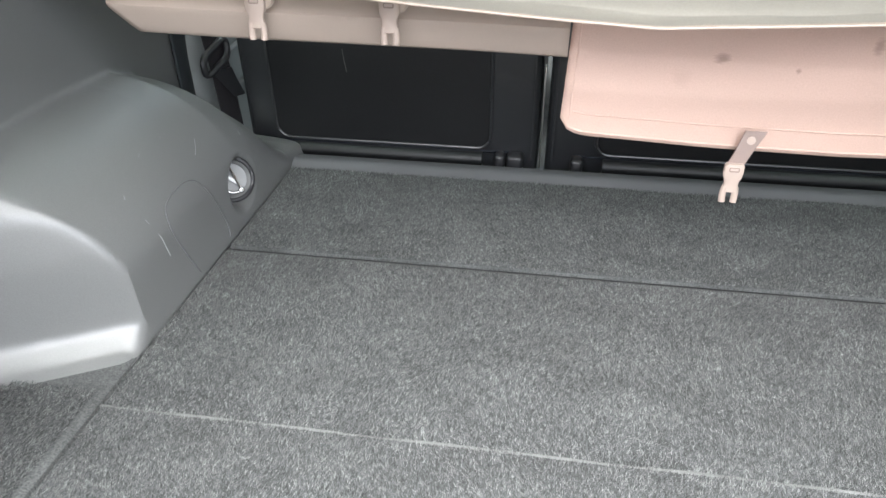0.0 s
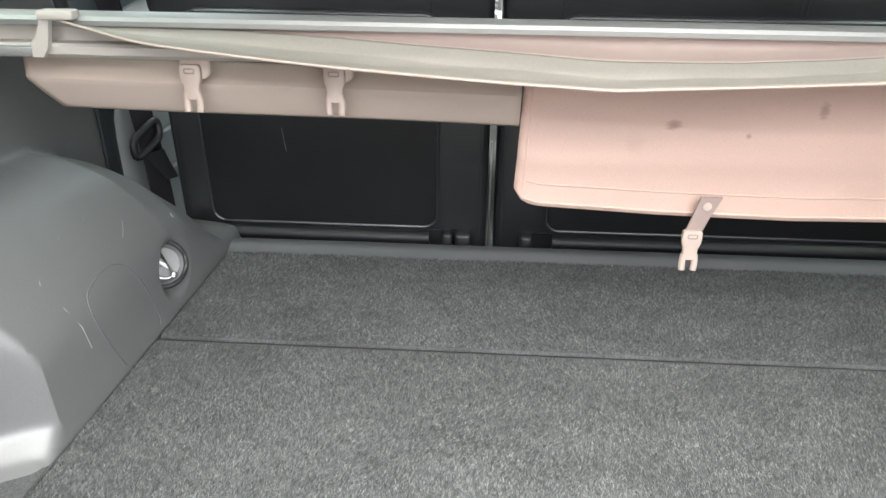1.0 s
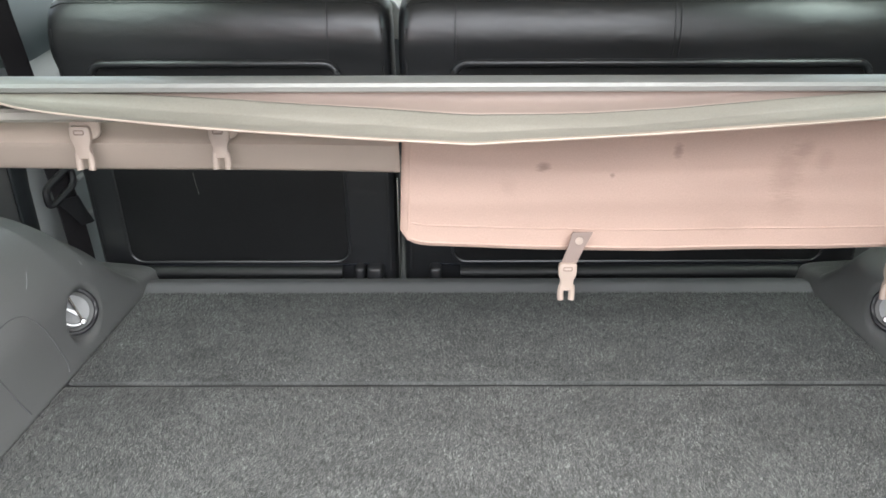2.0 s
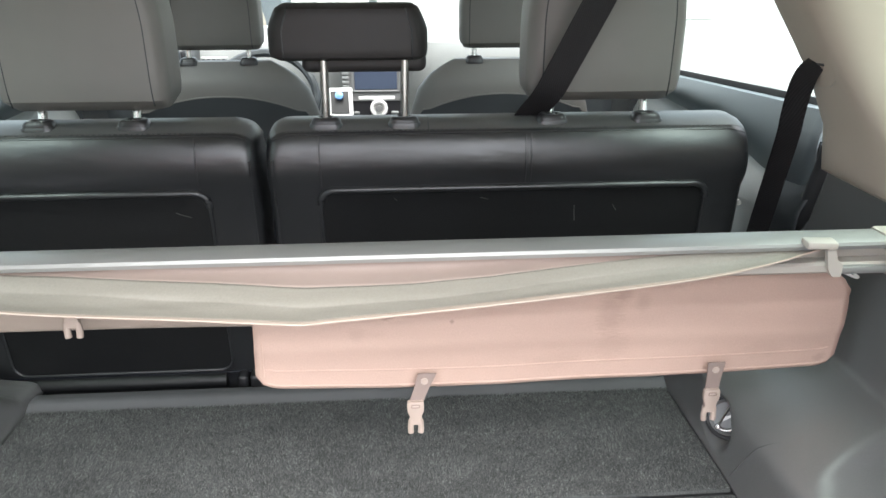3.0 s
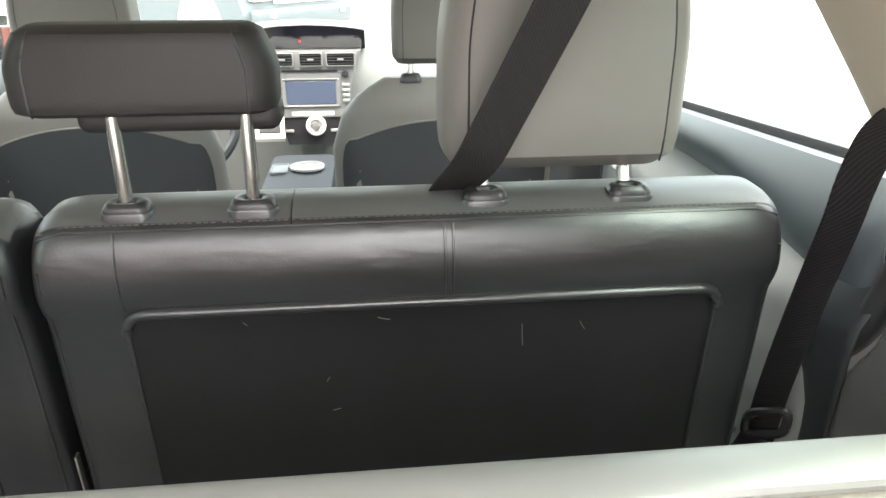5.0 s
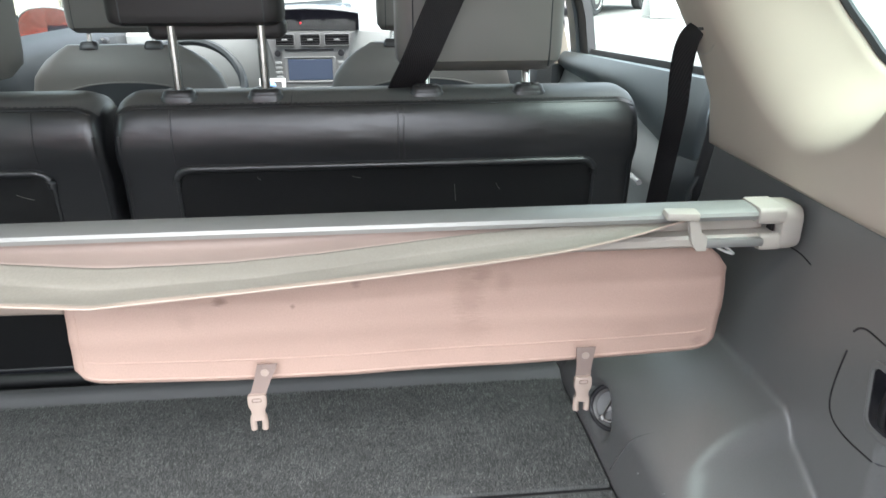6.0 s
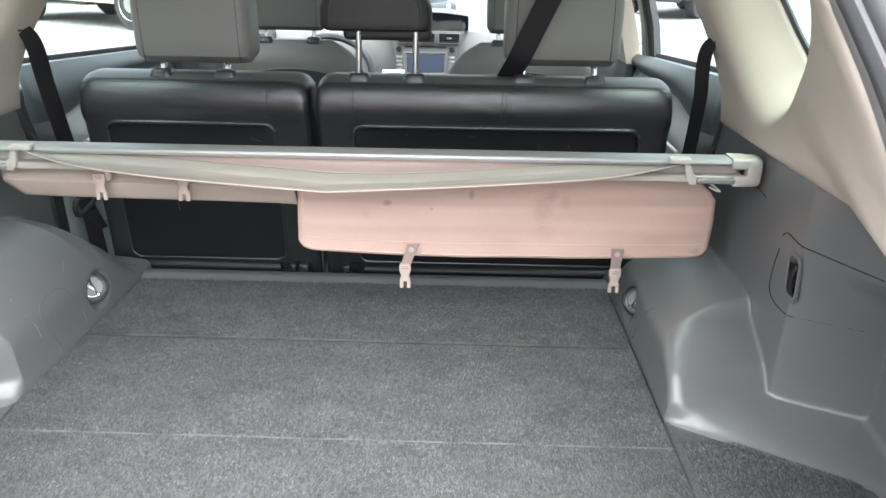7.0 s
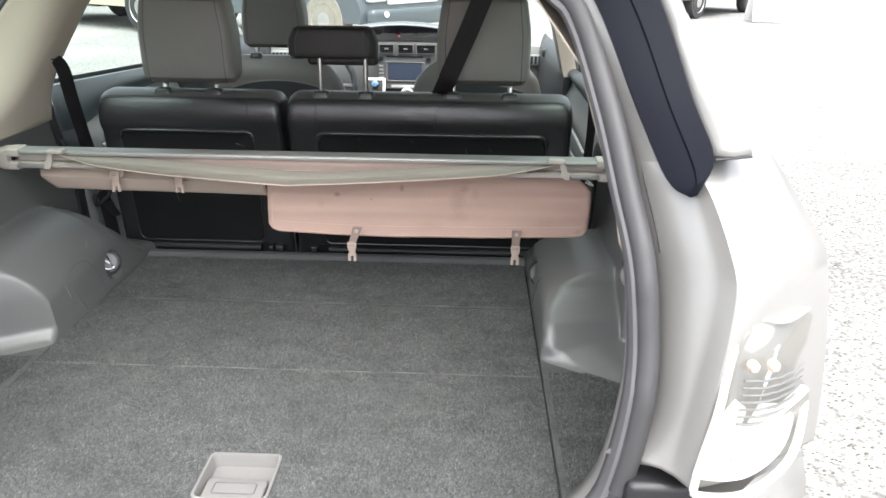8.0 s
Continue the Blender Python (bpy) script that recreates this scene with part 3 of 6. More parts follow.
seal = thing("door_seal", (0, -0.8, 0.3), "black rubber weatherstrip round the open tailgate", "seal", kind="structure")
so = Vector((0, -0.8, 0.3))
part("bulb", tube([p - so for p in opening_ring(0.020, 0.013)], 0.0145, 12, close=True), M_RUBBER, seal)
part("lip", loft([[p - so for p in opening_ring(a, b)] for a, b in ((0.001, -0.012), (0.0, 0.004), (0.003, 0.014), (0.012, 0.017), (0.02, 0.012))], True, False), M_SEALLIP, seal, "grey fabric lip of the seal", solid=0.003)
inner = thing("opening_trim", (0, -0.75, 0.3), "grey plastic trim lining the tailgate opening", "trim", kind="structure")
io = Vector((0, -0.75, 0.3))
part("lining", loft([[p - io for p in opening_ring(a, b)] for a, b in ((0.002, 0.004), (0.003, -0.03), (0.012, -0.062))], True, False), M_TRIM2, inner, solid=0.003)
part("rear_trim", loft([[p - io for p in opening_ring(a, b)] for a, b in ((0.012, -0.062), (0.05, -0.085), (0.11, -0.115), (0.19, -0.15))], True, False), M_TRIM, inner, "dark grained trim behind the opening", solid=0.003)

body = thing("car_body", (0, -0.85, 0), "silver painted car body round the tailgate opening", "car body", kind="structure")
bo = Vector((0, -0.85, 0))
part("jamb", loft([[p - bo for p in opening_ring(a, b)] for a, b in ((0.026, -0.004), (0.045, -0.002), (0.080, 0.006))], True, False), M_PAINT, body, solid=0.002)
# corner of the body: from the jamb out to the quarter panel, level by level
CORNER = [(0.185, 0.556, -1.039, 0.624, -1.100), (0.21, 0.588, -1.037, 0.626, -1.099), (0.293, 0.605, -1.020, 0.641, -1.085), (0.405, 0.605, -0.980, 0.665, -1.044), (0.432, 0.602, -0.966, 0.662, -1.030), (0.455, 0.598, -0.951, 0.657, -1.012), (0.51, 0.585, -0.909, 0.641, -0.970), (0.525, 0.582, -0.898, 0.628, -0.945), (0.553, 0.573, -0.876, 0.612, -0.900), (0.635, 0.54, -0.806, 0.575, -0.825), (0.717, 0.486, -0.738, 0.53, -0.758), (0.812, 0.383, -0.672, 0.45, -0.69), (0.87, 0.19, -0.64, 0.25, -0.66)]
for sx in (-1, 1):
    rows = []
    for z, x1, y1, x3, y3 in CORNER:
        # a face towards the rear, then a return towards the outer edge
        x1 -= 0.022
        x2, y2 = x1 + 0.72 * (x3 - x1), y1 - 0.028
        side = 0.83 if z < 0.42 else 0.83 - 0.55 * (z - 0.42)
        rows.append([Vector((sx * x, y, z)) - bo for x, y in ((x1, y1), (x2, y2), (x3 - 0.012, y3 + 0.02), (x3, y3), (x3 + 0.012, y3 + 0.002), (x3 + 0.05, y3 + 0.015), (max(side - 0.02, x3 + 0.06), y3 + 0.10), (max(side, x3 + 0.065), y3 + 0.25), (max(side, x3 + 0.07), 0.0 if z < 0.43 else y3 + 0.33))])
    cols = [smoothline(col, 5) for col in zip(*rows)]
    for _ in range(14):
        cols = [[c[0]] + [(c[i - 1] + 2 * c[i] + c[i + 1]) / 4 for i in range(1, len(c) - 1)] + [c[-1]] for c in cols]
    fine = list(zip(*cols))
    part("quarter_panel", loft(fine, False, False), M_PAINT, body, solid=0.003)
    part("joint_line", tube(smoothline([Vector((sx * (x1 - 0.012), y1 - 0.006, z)) - bo for z, x1, y1, x3, y3 in CORNER if 0.43 < z < 0.8], 5), 0.0014, 6), M_BLACK, body)
    # glossy black corner under the tailgate glass, with its hinge bracket
    ga = [(0.620, -0.963, 0.499), (0.597, -0.940, 0.513), (0.564, -0.885, 0.588), (0.513, -0.780, 0.713), (0.424, -0.695, 0.838)]
    gb = [(0.625, -0.968, 0.508), (0.642, -0.952, 0.548), (0.622, -0.905, 0.607), (0.588, -0.810, 0.720), (0.520, -0.725, 0.842)]
    rings = []
    for a, b in zip(smoothline(ga, 5), smoothline(gb, 5)):
        rings.append([Vector((sx * q.x, q.y + d, q.z)) - bo for q, d in ((a, 0.05), (a, 0.004), (a.lerp(b, 0.3), -0.001), (a.lerp(b, 0.55), -0.001), (a.lerp(b, 0.575), -0.005), (b, -0.004), (b, 0.05))])
    gm = part("corner_garnish", loft(rings), M_GARNISH, body, "black plastic corner moulding")
    bk = part("hinge_bracket", box(sx * 0.556, -0.797 + 0.85, 0.668, 0.03, 0.012, 0.085, 0.004, 2, rx=-40, ry=sx * -26), M_BLACK, gm)
    for dz in (-0.025, 0.02):
        part("bolt", lathe([(0.0, 0.0), (0.008, 0.0), (0.007, 0.004), (0.0, 0.005)], 6, pose(sx * (0.556 - 0.35 * dz), -0.805 + 0.85 + 0.5 * dz, 0.668 + dz, 80)), M_BLACK, bk)
    # painted strip outside the moulding
    sa, sb = smoothline([(0.642, -0.954, 0.548), (0.622, -0.907, 0.607), (0.588, -0.812, 0.720), (0.520, -0.727, 0.842)], 5), smoothline([(0.687, -0.950, 0.551), (0.667, -0.902, 0.612), (0.613, -0.808, 0.718), (0.543, -0.725, 0.840)], 5)
    part("outer_strip", loft([[Vector((sx * q.x, q.y + d, q.z)) - bo for q, d in ((a, 0.004), (a.lerp(b, 0.5), -0.006), (b, 0.0), (b, 0.06))] for a, b in zip(sa, sb)], False, False), M_PAINT, body, solid=0.003)
    part("panel_gap", tube([Vector((sx * 0.642, -0.960, 0.546)) - bo, Vector((sx * 0.687, -0.952, 0.549)) - bo], 0.0018, 6), M_BLACK, body)
    part("bumper_step", box(sx * 0.600, -1.050 + 0.85, 0.120, 0.085, 0.060, 0.095, 0.010, 3), M_BLACK, body)
part("bumper", loft([[Vector((x, -1.13 + 0.14 * (x / 0.82) ** 4 + d, z - 0.11 + 0.19 * sstep(0.60, 0.70, abs(x)))) - bo for d, z in ((0.12, 0.06), (0.02, 0.055), (0.0, 0.03), (-0.02, -0.10), (0.0, -0.25), (0.10, -0.36))] for x in [-0.82 + 0.082 * k for k in range(21)]], False, False), M_PAINT, body, solid=0.003)


def tail_lamp(sx):
    o = Vector((sx * 0.70, -1.04, 0.28))
    lamp = thing("tail_lamp", o, "clear ribbed tail lamp with amber bulbs on the silver car body", "lamp", "tail lamps")
    out = [(0.675, -1.042, 0.372), (0.734, -1.021, 0.374), (0.807, -0.936, 0.357), (0.819, -0.921, 0.316), (0.790, -0.991, 0.256), (0.754, -1.058, 0.208), (0.693, -1.100, 0.185), (0.634, -1.115, 0.190), (0.623, -1.113, 0.205), (0.644, -1.090, 0.282)]
    line = smoothline(out, 5, True)
    mid = Vector((0.703, -1.052, 0.281))
    rings = [[Vector((sx * (mid.x + (q.x - mid.x) * k), mid.y + (q.y - mid.y) * k + d, mid.z + (q.z - mid.z) * k)) - o for q in line] for k, d in ((0.97, 0.03), (1.0, 0.0), (0.99, -0.010), (0.94, -0.018), (0.7, -0.026), (0.35, -0.030), (0.03, -0.031))]
    part("lens", loft(rings), M_LENSGLASS, lamp, "clear plastic lens")
    part("reflector", loft([[Vector((p.x * 0.93, p.y * 0.93 + 0.018, p.z * 0.93)) for p in r] for r in rings[1:]]), M_REFL, lamp)
    part("rim", tube([rings[1][k] + Vector((0, -0.004, 0)) for k in range(len(line))], 0.005, 8, close=True), M_LENS, lamp, "milky plastic edge of the lens")
    part("divider", tube([Vector((sx * x, y, z)) - o for x, y, z in ((0.655, -1.098, 0.262), (0.70, -1.088, 0.268), (0.765, -1.035, 0.285))], 0.006, 8), M_LENS, lamp)
    for k in range(7):
        z = 0.323 - 0.008 * k
        part("rib", tube([Vector((sx * (0.672 + 0.095 * t - 0.001 * k), -1.082 - 0.0025 * k + 0.06 * t * t, z - 0.006 * t)) - o for t in (0, 0.25, 0.5, 0.75, 0.95)], 0.0016, 6), M_SILVERP, lamp)
    for x, y, z in ((0.678, -1.077, 0.343), (0.700, -1.077, 0.345), (0.665, -1.106, 0.240), (0.690, -1.104, 0.243)):
        part("bulb", lathe([(0.0, 0.0), (0.006, 0.001), (0.007, 0.008), (0.004, 0.013), (0.0, 0.014)], 14, pose(sx * x - o.x, y - o.y, z - o.z, 90)), M_AMBER, lamp)
    return lamp


tail_lamp(-1)
tail_lamp(1)

tailgate = thing("tailgate", (0, -0.62, 0.95), "open tailgate raised over the cargo area, lined in grey", "tailgate", kind="structure")
def gate(u, v, up=0.0):
    return ((2 * u - 1) * (0.55 + 0.08 * v), -1.02 * v, 0.03 + 0.26 * v + 0.05 * math.sin(math.pi * v) + up)


part("lower_lining", sheet(lambda u, v: gate(u, 0.66 + 0.34 * v), 8, 5), M_TRIM2, tailgate, solid=0.01)
for u0, u1 in ((0.0, 0.10), (0.90, 1.0)):
    part("side_lining", sheet(lambda u, v: gate(u0 + (u1 - u0) * u, 0.20 + 0.46 * v), 3, 8), M_TRIM2, tailgate, solid=0.01)
part("top_lining", sheet(lambda u, v: gate(u, 0.20 * v), 8, 4), M_TRIM2, tailgate, solid=0.01)
part("skin", sheet(lambda u, v: gate(u, 0.64 + 0.37 * v, 0.05), 8, 5), M_PAINT, tailgate, solid=0.01)
g = part("pane", sheet(lambda u, v: gate(0.08 + 0.84 * u, 0.18 + 0.50 * v, 0.02), 8, 8), M_GLASS, tailgate)
g.visible_shadow = False

# ---- sides of the cabin ----
for sx, dn in ((-1, "door_1"), (1, "door_2")):
    d = thing(dn, (sx * 0.72, 0.45, 0), "closed rear side door with dark grey upper trim", "door", kind="structure")

    def card(u, v):
        y = -0.02 + 0.86 * u
        top = 0.437 - 0.068 * (y - 0.08)
        bottom = lerp_table(((-0.03, 0.36), (-0.015, 0.31), (0.005, 0.276), (0.04, 0.265), (0.077, 0.268), (0.186, 0.308), (0.32, 0.345), (0.9, 0.35)), y)
        zz = bottom + (top - bottom) * min(1, v * 1.15)
        bulge = 0.016 * math.sin(math.pi * min(1, v * 1.1))
        x = 0.708 - bulge + 0.025 * max(0, (v - 0.87) / 0.13)
        return (sx * (x - 0.72), y - 0.45, zz)

    part("door_card", sheet(card, 30, 30), M_CARD, d, solid=0.003)
    part("lower_card", sheet(lambda u, v: (sx * (-0.012 - 0.022 * sstep(1.0, 0.9, v) - 0.012 * math.sin(math.pi * v)), -0.02 + 0.86 * u - 0.45, -0.33 + 0.68 * v), 8, 24), M_DOORLOW, d, "light grey lower door trim", solid=0.003)
    for k in range(4):
        zk = 0.06 + 0.065 * k
        part("ridge", tube([(sx * (-0.024 - 0.022 * sstep(1.0, 0.9, (zk + 0.33) / 0.68) - 0.010), y - 0.45, zk + 0.02 * y) for y in (0.13, 0.25, 0.4, 0.7)], 0.005, 8), M_DOORLOW, d)
    part("rear_edge", sheet(lambda u, v: (sx * (-0.0165 - 0.022 * sstep(1.0, 0.9, v) - 0.012 * math.sin(math.pi * v) + 0.010 * u ** 4), -0.028 + (0.055 + 0.085 * sstep(0.72, 0.92, v)) * u - 0.45, -0.33 + 0.68 * v), 10, 24), M_GREYD, d, "dark rubbery rear edge of the door", solid=0.003)
    part("belt_strip", tube([(sx * 0.008, y - 0.45, 0.441 - 0.068 * (y - 0.08)) for y in (0.02, 0.64)], 0.006, 6, 1.6), M_BLACK, d)

    def upright(y0, y1, t, grow=0.0):
        """The window frame's front upright at the share t of its height."""
        x = sx * (0.010 - 0.16 * t * t - 0.03 * t - grow)
        return [(x - 0.008, y0 + 0.05 * t - 0.45, 0.385 + 0.475 * t), (x + 0.010, y0 + 0.05 * t - 0.45, 0.385 + 0.475 * t), (x + 0.010, y1 + 0.05 * t - 0.45, 0.385 + 0.475 * t), (x - 0.008, y1 + 0.05 * t - 0.45, 0.385 + 0.475 * t)]

    part("glass_run", loft([upright(0.640, 0.705, t) for t in (0, 0.2, 0.4, 0.6, 0.8, 1)]), M_RUBBER, d, "black rubber glass run")
    part("frame_upright", loft([upright(0.707, 0.760, t, 0.008) for t in (0, 0.2, 0.4, 0.6, 0.8, 1)]), M_CARD, d, "grey window frame upright")
    pane = sheet(lambda u, v: (sx * (0.018 - 0.16 * v * v - 0.03 * v), 0.0 + 0.82 * u - 0.45 + 0.12 * v, 0.385 + 0.475 * v), 4, 6)
    g = part("pane", pane, M_SIDEGLASS, d)
    g.visible_shadow = False
    part("outer_skin", sheet(lambda u, v: (sx * (0.06 + 0.05 * math.sin(math.pi * v)), -0.05 + 0.92 * u - 0.45, -0.40 + 0.78 * v), 4, 8), M_PAINT, d, solid=0.004)

    d2 = thing("door_3" if sx < 0 else "door_4", (sx * 0.72, 1.4, 0), "closed front side door with dark grey trim", "door", kind="structure")
    part("door_card", sheet(lambda u, v: (sx * (-0.02 + 0.03 * max(0, v - 0.9) / 0.1), 0.9 + 1.25 * u - 1.4, -0.33 + (0.73 - 0.03 * u) * v), 6, 12), M_GREYD, d2, solid=0.003)
    pane = sheet(lambda u, v: (sx * (0.018 - 0.16 * v * v - 0.03 * v), 0.95 + 1.2 * u * (1 - 0.5 * v) - 1.4, 0.40 + 0.45 * v), 4, 6)
    g = part("pane", pane, M_SIDEGLASS, d2)
    g.visible_shadow = False
    part("outer_skin", sheet(lambda u, v: (sx * (0.06 + 0.05 * math.sin(math.pi * v)), 0.87 + 1.4 * u - 1.4, -0.40 + 0.76 * v), 4, 8), M_PAINT, d2, solid=0.004)

    bp = thing("trim_b_pillar", (sx * 0.7, 0.86, 0), "beige door pillar between the side windows", "trim", kind="structure")
    part("pillar", loft([[(sx * (-0.11 * t - 0.06 * t * t) + a, 0.04 * t + b, 0.36 + 0.50 * t) for a, b in ((-0.024, -0.07), (0.024, -0.07), (0.024, 0.06), (-0.024, 0.06))] for t in (0, 0.25, 0.5, 0.75, 1)]), M_BEIGE, bp)
    part("lower_trim", loft([[(sx * 0.004 + a * w, b * w, z) for a, b in ((-0.03, -0.08), (0.03, -0.08), (0.03, 0.07), (-0.03, 0.07))] for w, z in ((1.15, -0.34), (1.1, 0.1), (1.0, 0.358))]), M_GREYD, bp, "dark grey lower pillar trim")

cabin = tagged(link("floor_cabin", sheet(lambda u, v: (-0.76 + 1.52 * u, 0.03 + 2.5 * v, -0.36), 4, 6), M_CARPET, solid=0.02), "dark carpeted cabin floor behind the front seats", "floor", kind="structure")


# ---- rear seats ----
SEAT_PROF = [(0.10, -0.03), (0.055, -0.035), (0.046, -0.02), (0.036, 0.10), (0.026, 0.22), (0.018, 0.326), (0.011, 0.343), (0.0072, 0.358), (0.0066, 0.372), (0.0086, 0.388), (0.0125, 0.402), (0.0175, 0.412), (0.0235, 0.4185), (0.034, 0.4245), (0.050, 0.4285), (0.078, 0.4295), (0.105, 0.422), (0.125, 0.398), (0.15, 0.30), (0.18, 0.05), (0.17, -0.03)]


def seat_face(z):
    return lerp_table(((-0.02, 0.046), (0.10, 0.036), (0.22, 0.026), (0.326, 0.018), (0.343, 0.011), (0.358, 0.0072), (0.372, 0.0066), (0.388, 0.0086), (0.402, 0.0125), (0.412, 0.0175), (0.4185, 0.0235)), z)


def seat_drop(d):
    """How far the top of a backrest rounds off towards its ends."""
    return 0.016 * max(0.0, 1 - d / 0.038) ** 2.2


def seat_shell(x0, x1, r=0.017):
    """A stuffed backrest between x0 and x1 with tight rounded ends."""
    rings = []
    ends = [r * (1 - math.cos(a * math.pi / 14)) for a in range(0, 8)] + [0.022, 0.028, 0.034, 0.042]
    inner = [x0 + 0.042 + (x1 - x0 - 0.084) * k / 30 for k in range(1, 30)]
    for x in [x0 + e for e in ends] + inner + [x1 - e for e in ends[::-1]]:
        d = min(x - x0, x1 - x)
        k = 1.0 if d >= r else math.sqrt(max(0.0, 1 - (1 - d / r) ** 2))
        inset = r * (1 - k)
        ring = []
        for y, z in SEAT_PROF:
            soft = 0.0012 * noise.noise(Vector((x * 9, z * 11, 3.7))) * sstep(0.0, 0.05, d)
            ring.append((x, y + (inset if y < 0.09 else -inset) + soft, z - (seat_drop(d) + 0.6 * inset) * sstep(0.30, 0.42, z)))
        rings.append(ring)
    return loft(rings)


def headrest(parent, cx, w, z0, h, d, material, posts, y=0.06, post_z0=0.427, post_y=0.044, lean=0.0):
    """A stuffed head restraint on two chrome posts that sit in plastic guides."""
    hr = part("headrest", pad(w, d, h), material, parent)
    hr.location = (cx - parent.location.x, y - parent.location.y, z0 + h / 2 - parent.location.z)
    o = Vector((cx, y, z0 + h / 2))
    for s in (1, -1):
        part("side_seam", tube(pad_seam(w, d, h, s), 0.0010, 5), M_GREYD, hr)
    for px in posts:
        part("post", tube([Vector((px, post_y, post_z0 - 0.03)) - o, Vector((px + lean, y, z0 + 0.03)) - o], 0.0064, 14), M_CHROME, hr)
        g = rrect(0.043, 0.028, 0.010, 5)
        part("post_guide", loft([[Vector((px + a * k, post_y + b * k, post_z0 + hh)) - o for a, b in g] for k, hh in ((1.0, -0.010), (1.02, 0.000), (0.98, 0.004), (0.88, 0.0075), (0.74, 0.0095), (0.55, 0.0095), (0.42, 0.0085), (0.30, 0.004))]), M_GUIDE, hr)
        part("guide_collar", loft([[Vector((px + a * k, post_y + b * k, post_z0 + hh)) - o for a, b in g] for k, hh in ((1.12, -0.010), (1.12, -0.001), (1.06, 0.001), (1.0, 0.0005))], True, False), M_LEATHER, hr)
    return hr


def pad(w, d, h):
    """A soft block: a rounded body, fuller in the middle than at its edges."""
    rings = []
    n = 14
    for i in range(n + 1):
        a = -1 + 2 * i / n
        z = a * h / 2
        k = (1 - abs(a) ** 7) ** 0.4 if abs(a) < 1 else 0.0
        kk = 0.55 + 0.45 * k
        taper = 1.0 - 0.10 * sstep(0.0, 1.0, max(0, a))
        rings.append([(p * taper, q, z) for p, q in rrect(w * (0.90 + 0.10 * k), d * kk, min(0.024, d * kk * 0.42), 5)])
    return loft(rings)


def pad_seam(w, d, h, s):
    return [(s * (w / 2 - 0.022) * (1 - 0.10 * sstep(0, 1, max(0, 2 * z / h))), -d / 2 * 0.985 * (0.55 + 0.45 * (1 - abs(2 * z / h) ** 7) ** 0.4) - 0.0002, z) for z in [h * (k / 20 - 0.5) * 0.93 for k in range(21)]]


def back_panel(parent, x0, x1, z0, z1):
    """The stiff vinyl panel on the rear of a backrest, with its rolled piping."""
    o = parent.location
    cx, cz = (x0 + x1) / 2, (z0 + z1) / 2
    out = rrect(x1 - x0, z1 - z0, 0.022, 6)
    bm = loft([[Vector((cx + u * k, seat_face(cz + v * k) + dy, cz + v * k)) - o for u, v in out] for k, dy in ((1.0, 0.012), (1.0, -0.0005), (0.99, -0.0015), (0.97, -0.0015), (0.7, -0.002), (0.3, -0.003), (0.02, -0.003))])
    part("back_panel", bm, M_PANEL, parent, "black vinyl panel with light scuffs")
    # rounded roll over the top and round the upper corners, a thin seam elsewhere
    roll = [(u, v) for u, v in out if v > (z1 - z0) / 2 - 0.0225]
    roll.sort(key=lambda q: q[0])
    part("piping", tube([Vector((cx + u * 1.003, seat_face(cz + v) - 0.0035, cz + v * 1.010)) - o for u, v in roll], 0.0056, 12), M_LEATHER, parent)
    part("panel_seam", tube([Vector((cx + u * 1.002, seat_face(cz + v) - 0.001, cz + v * 1.002)) - o for u, v in out], 0.0026, 8, close=True), M_LEATHER, parent)


def stitches(points, length=0.0042, gap=0.0022, radius=0.00055):
    """A row of short thread stitches along a line."""
    bm = bmesh.new()
    left = 0.0
    for a, b in zip(points, points[1:]):
        a, b = Vector(a), Vector(b)
        run = (b - a).length
        at = left
        while at + length < run:
            bm = tube([a.lerp(b, at / run), a.lerp(b, (at + length) / run)], radius, 4, bm=bm)
            at += length + gap
        left = max(0.0, at - run)
    return bm


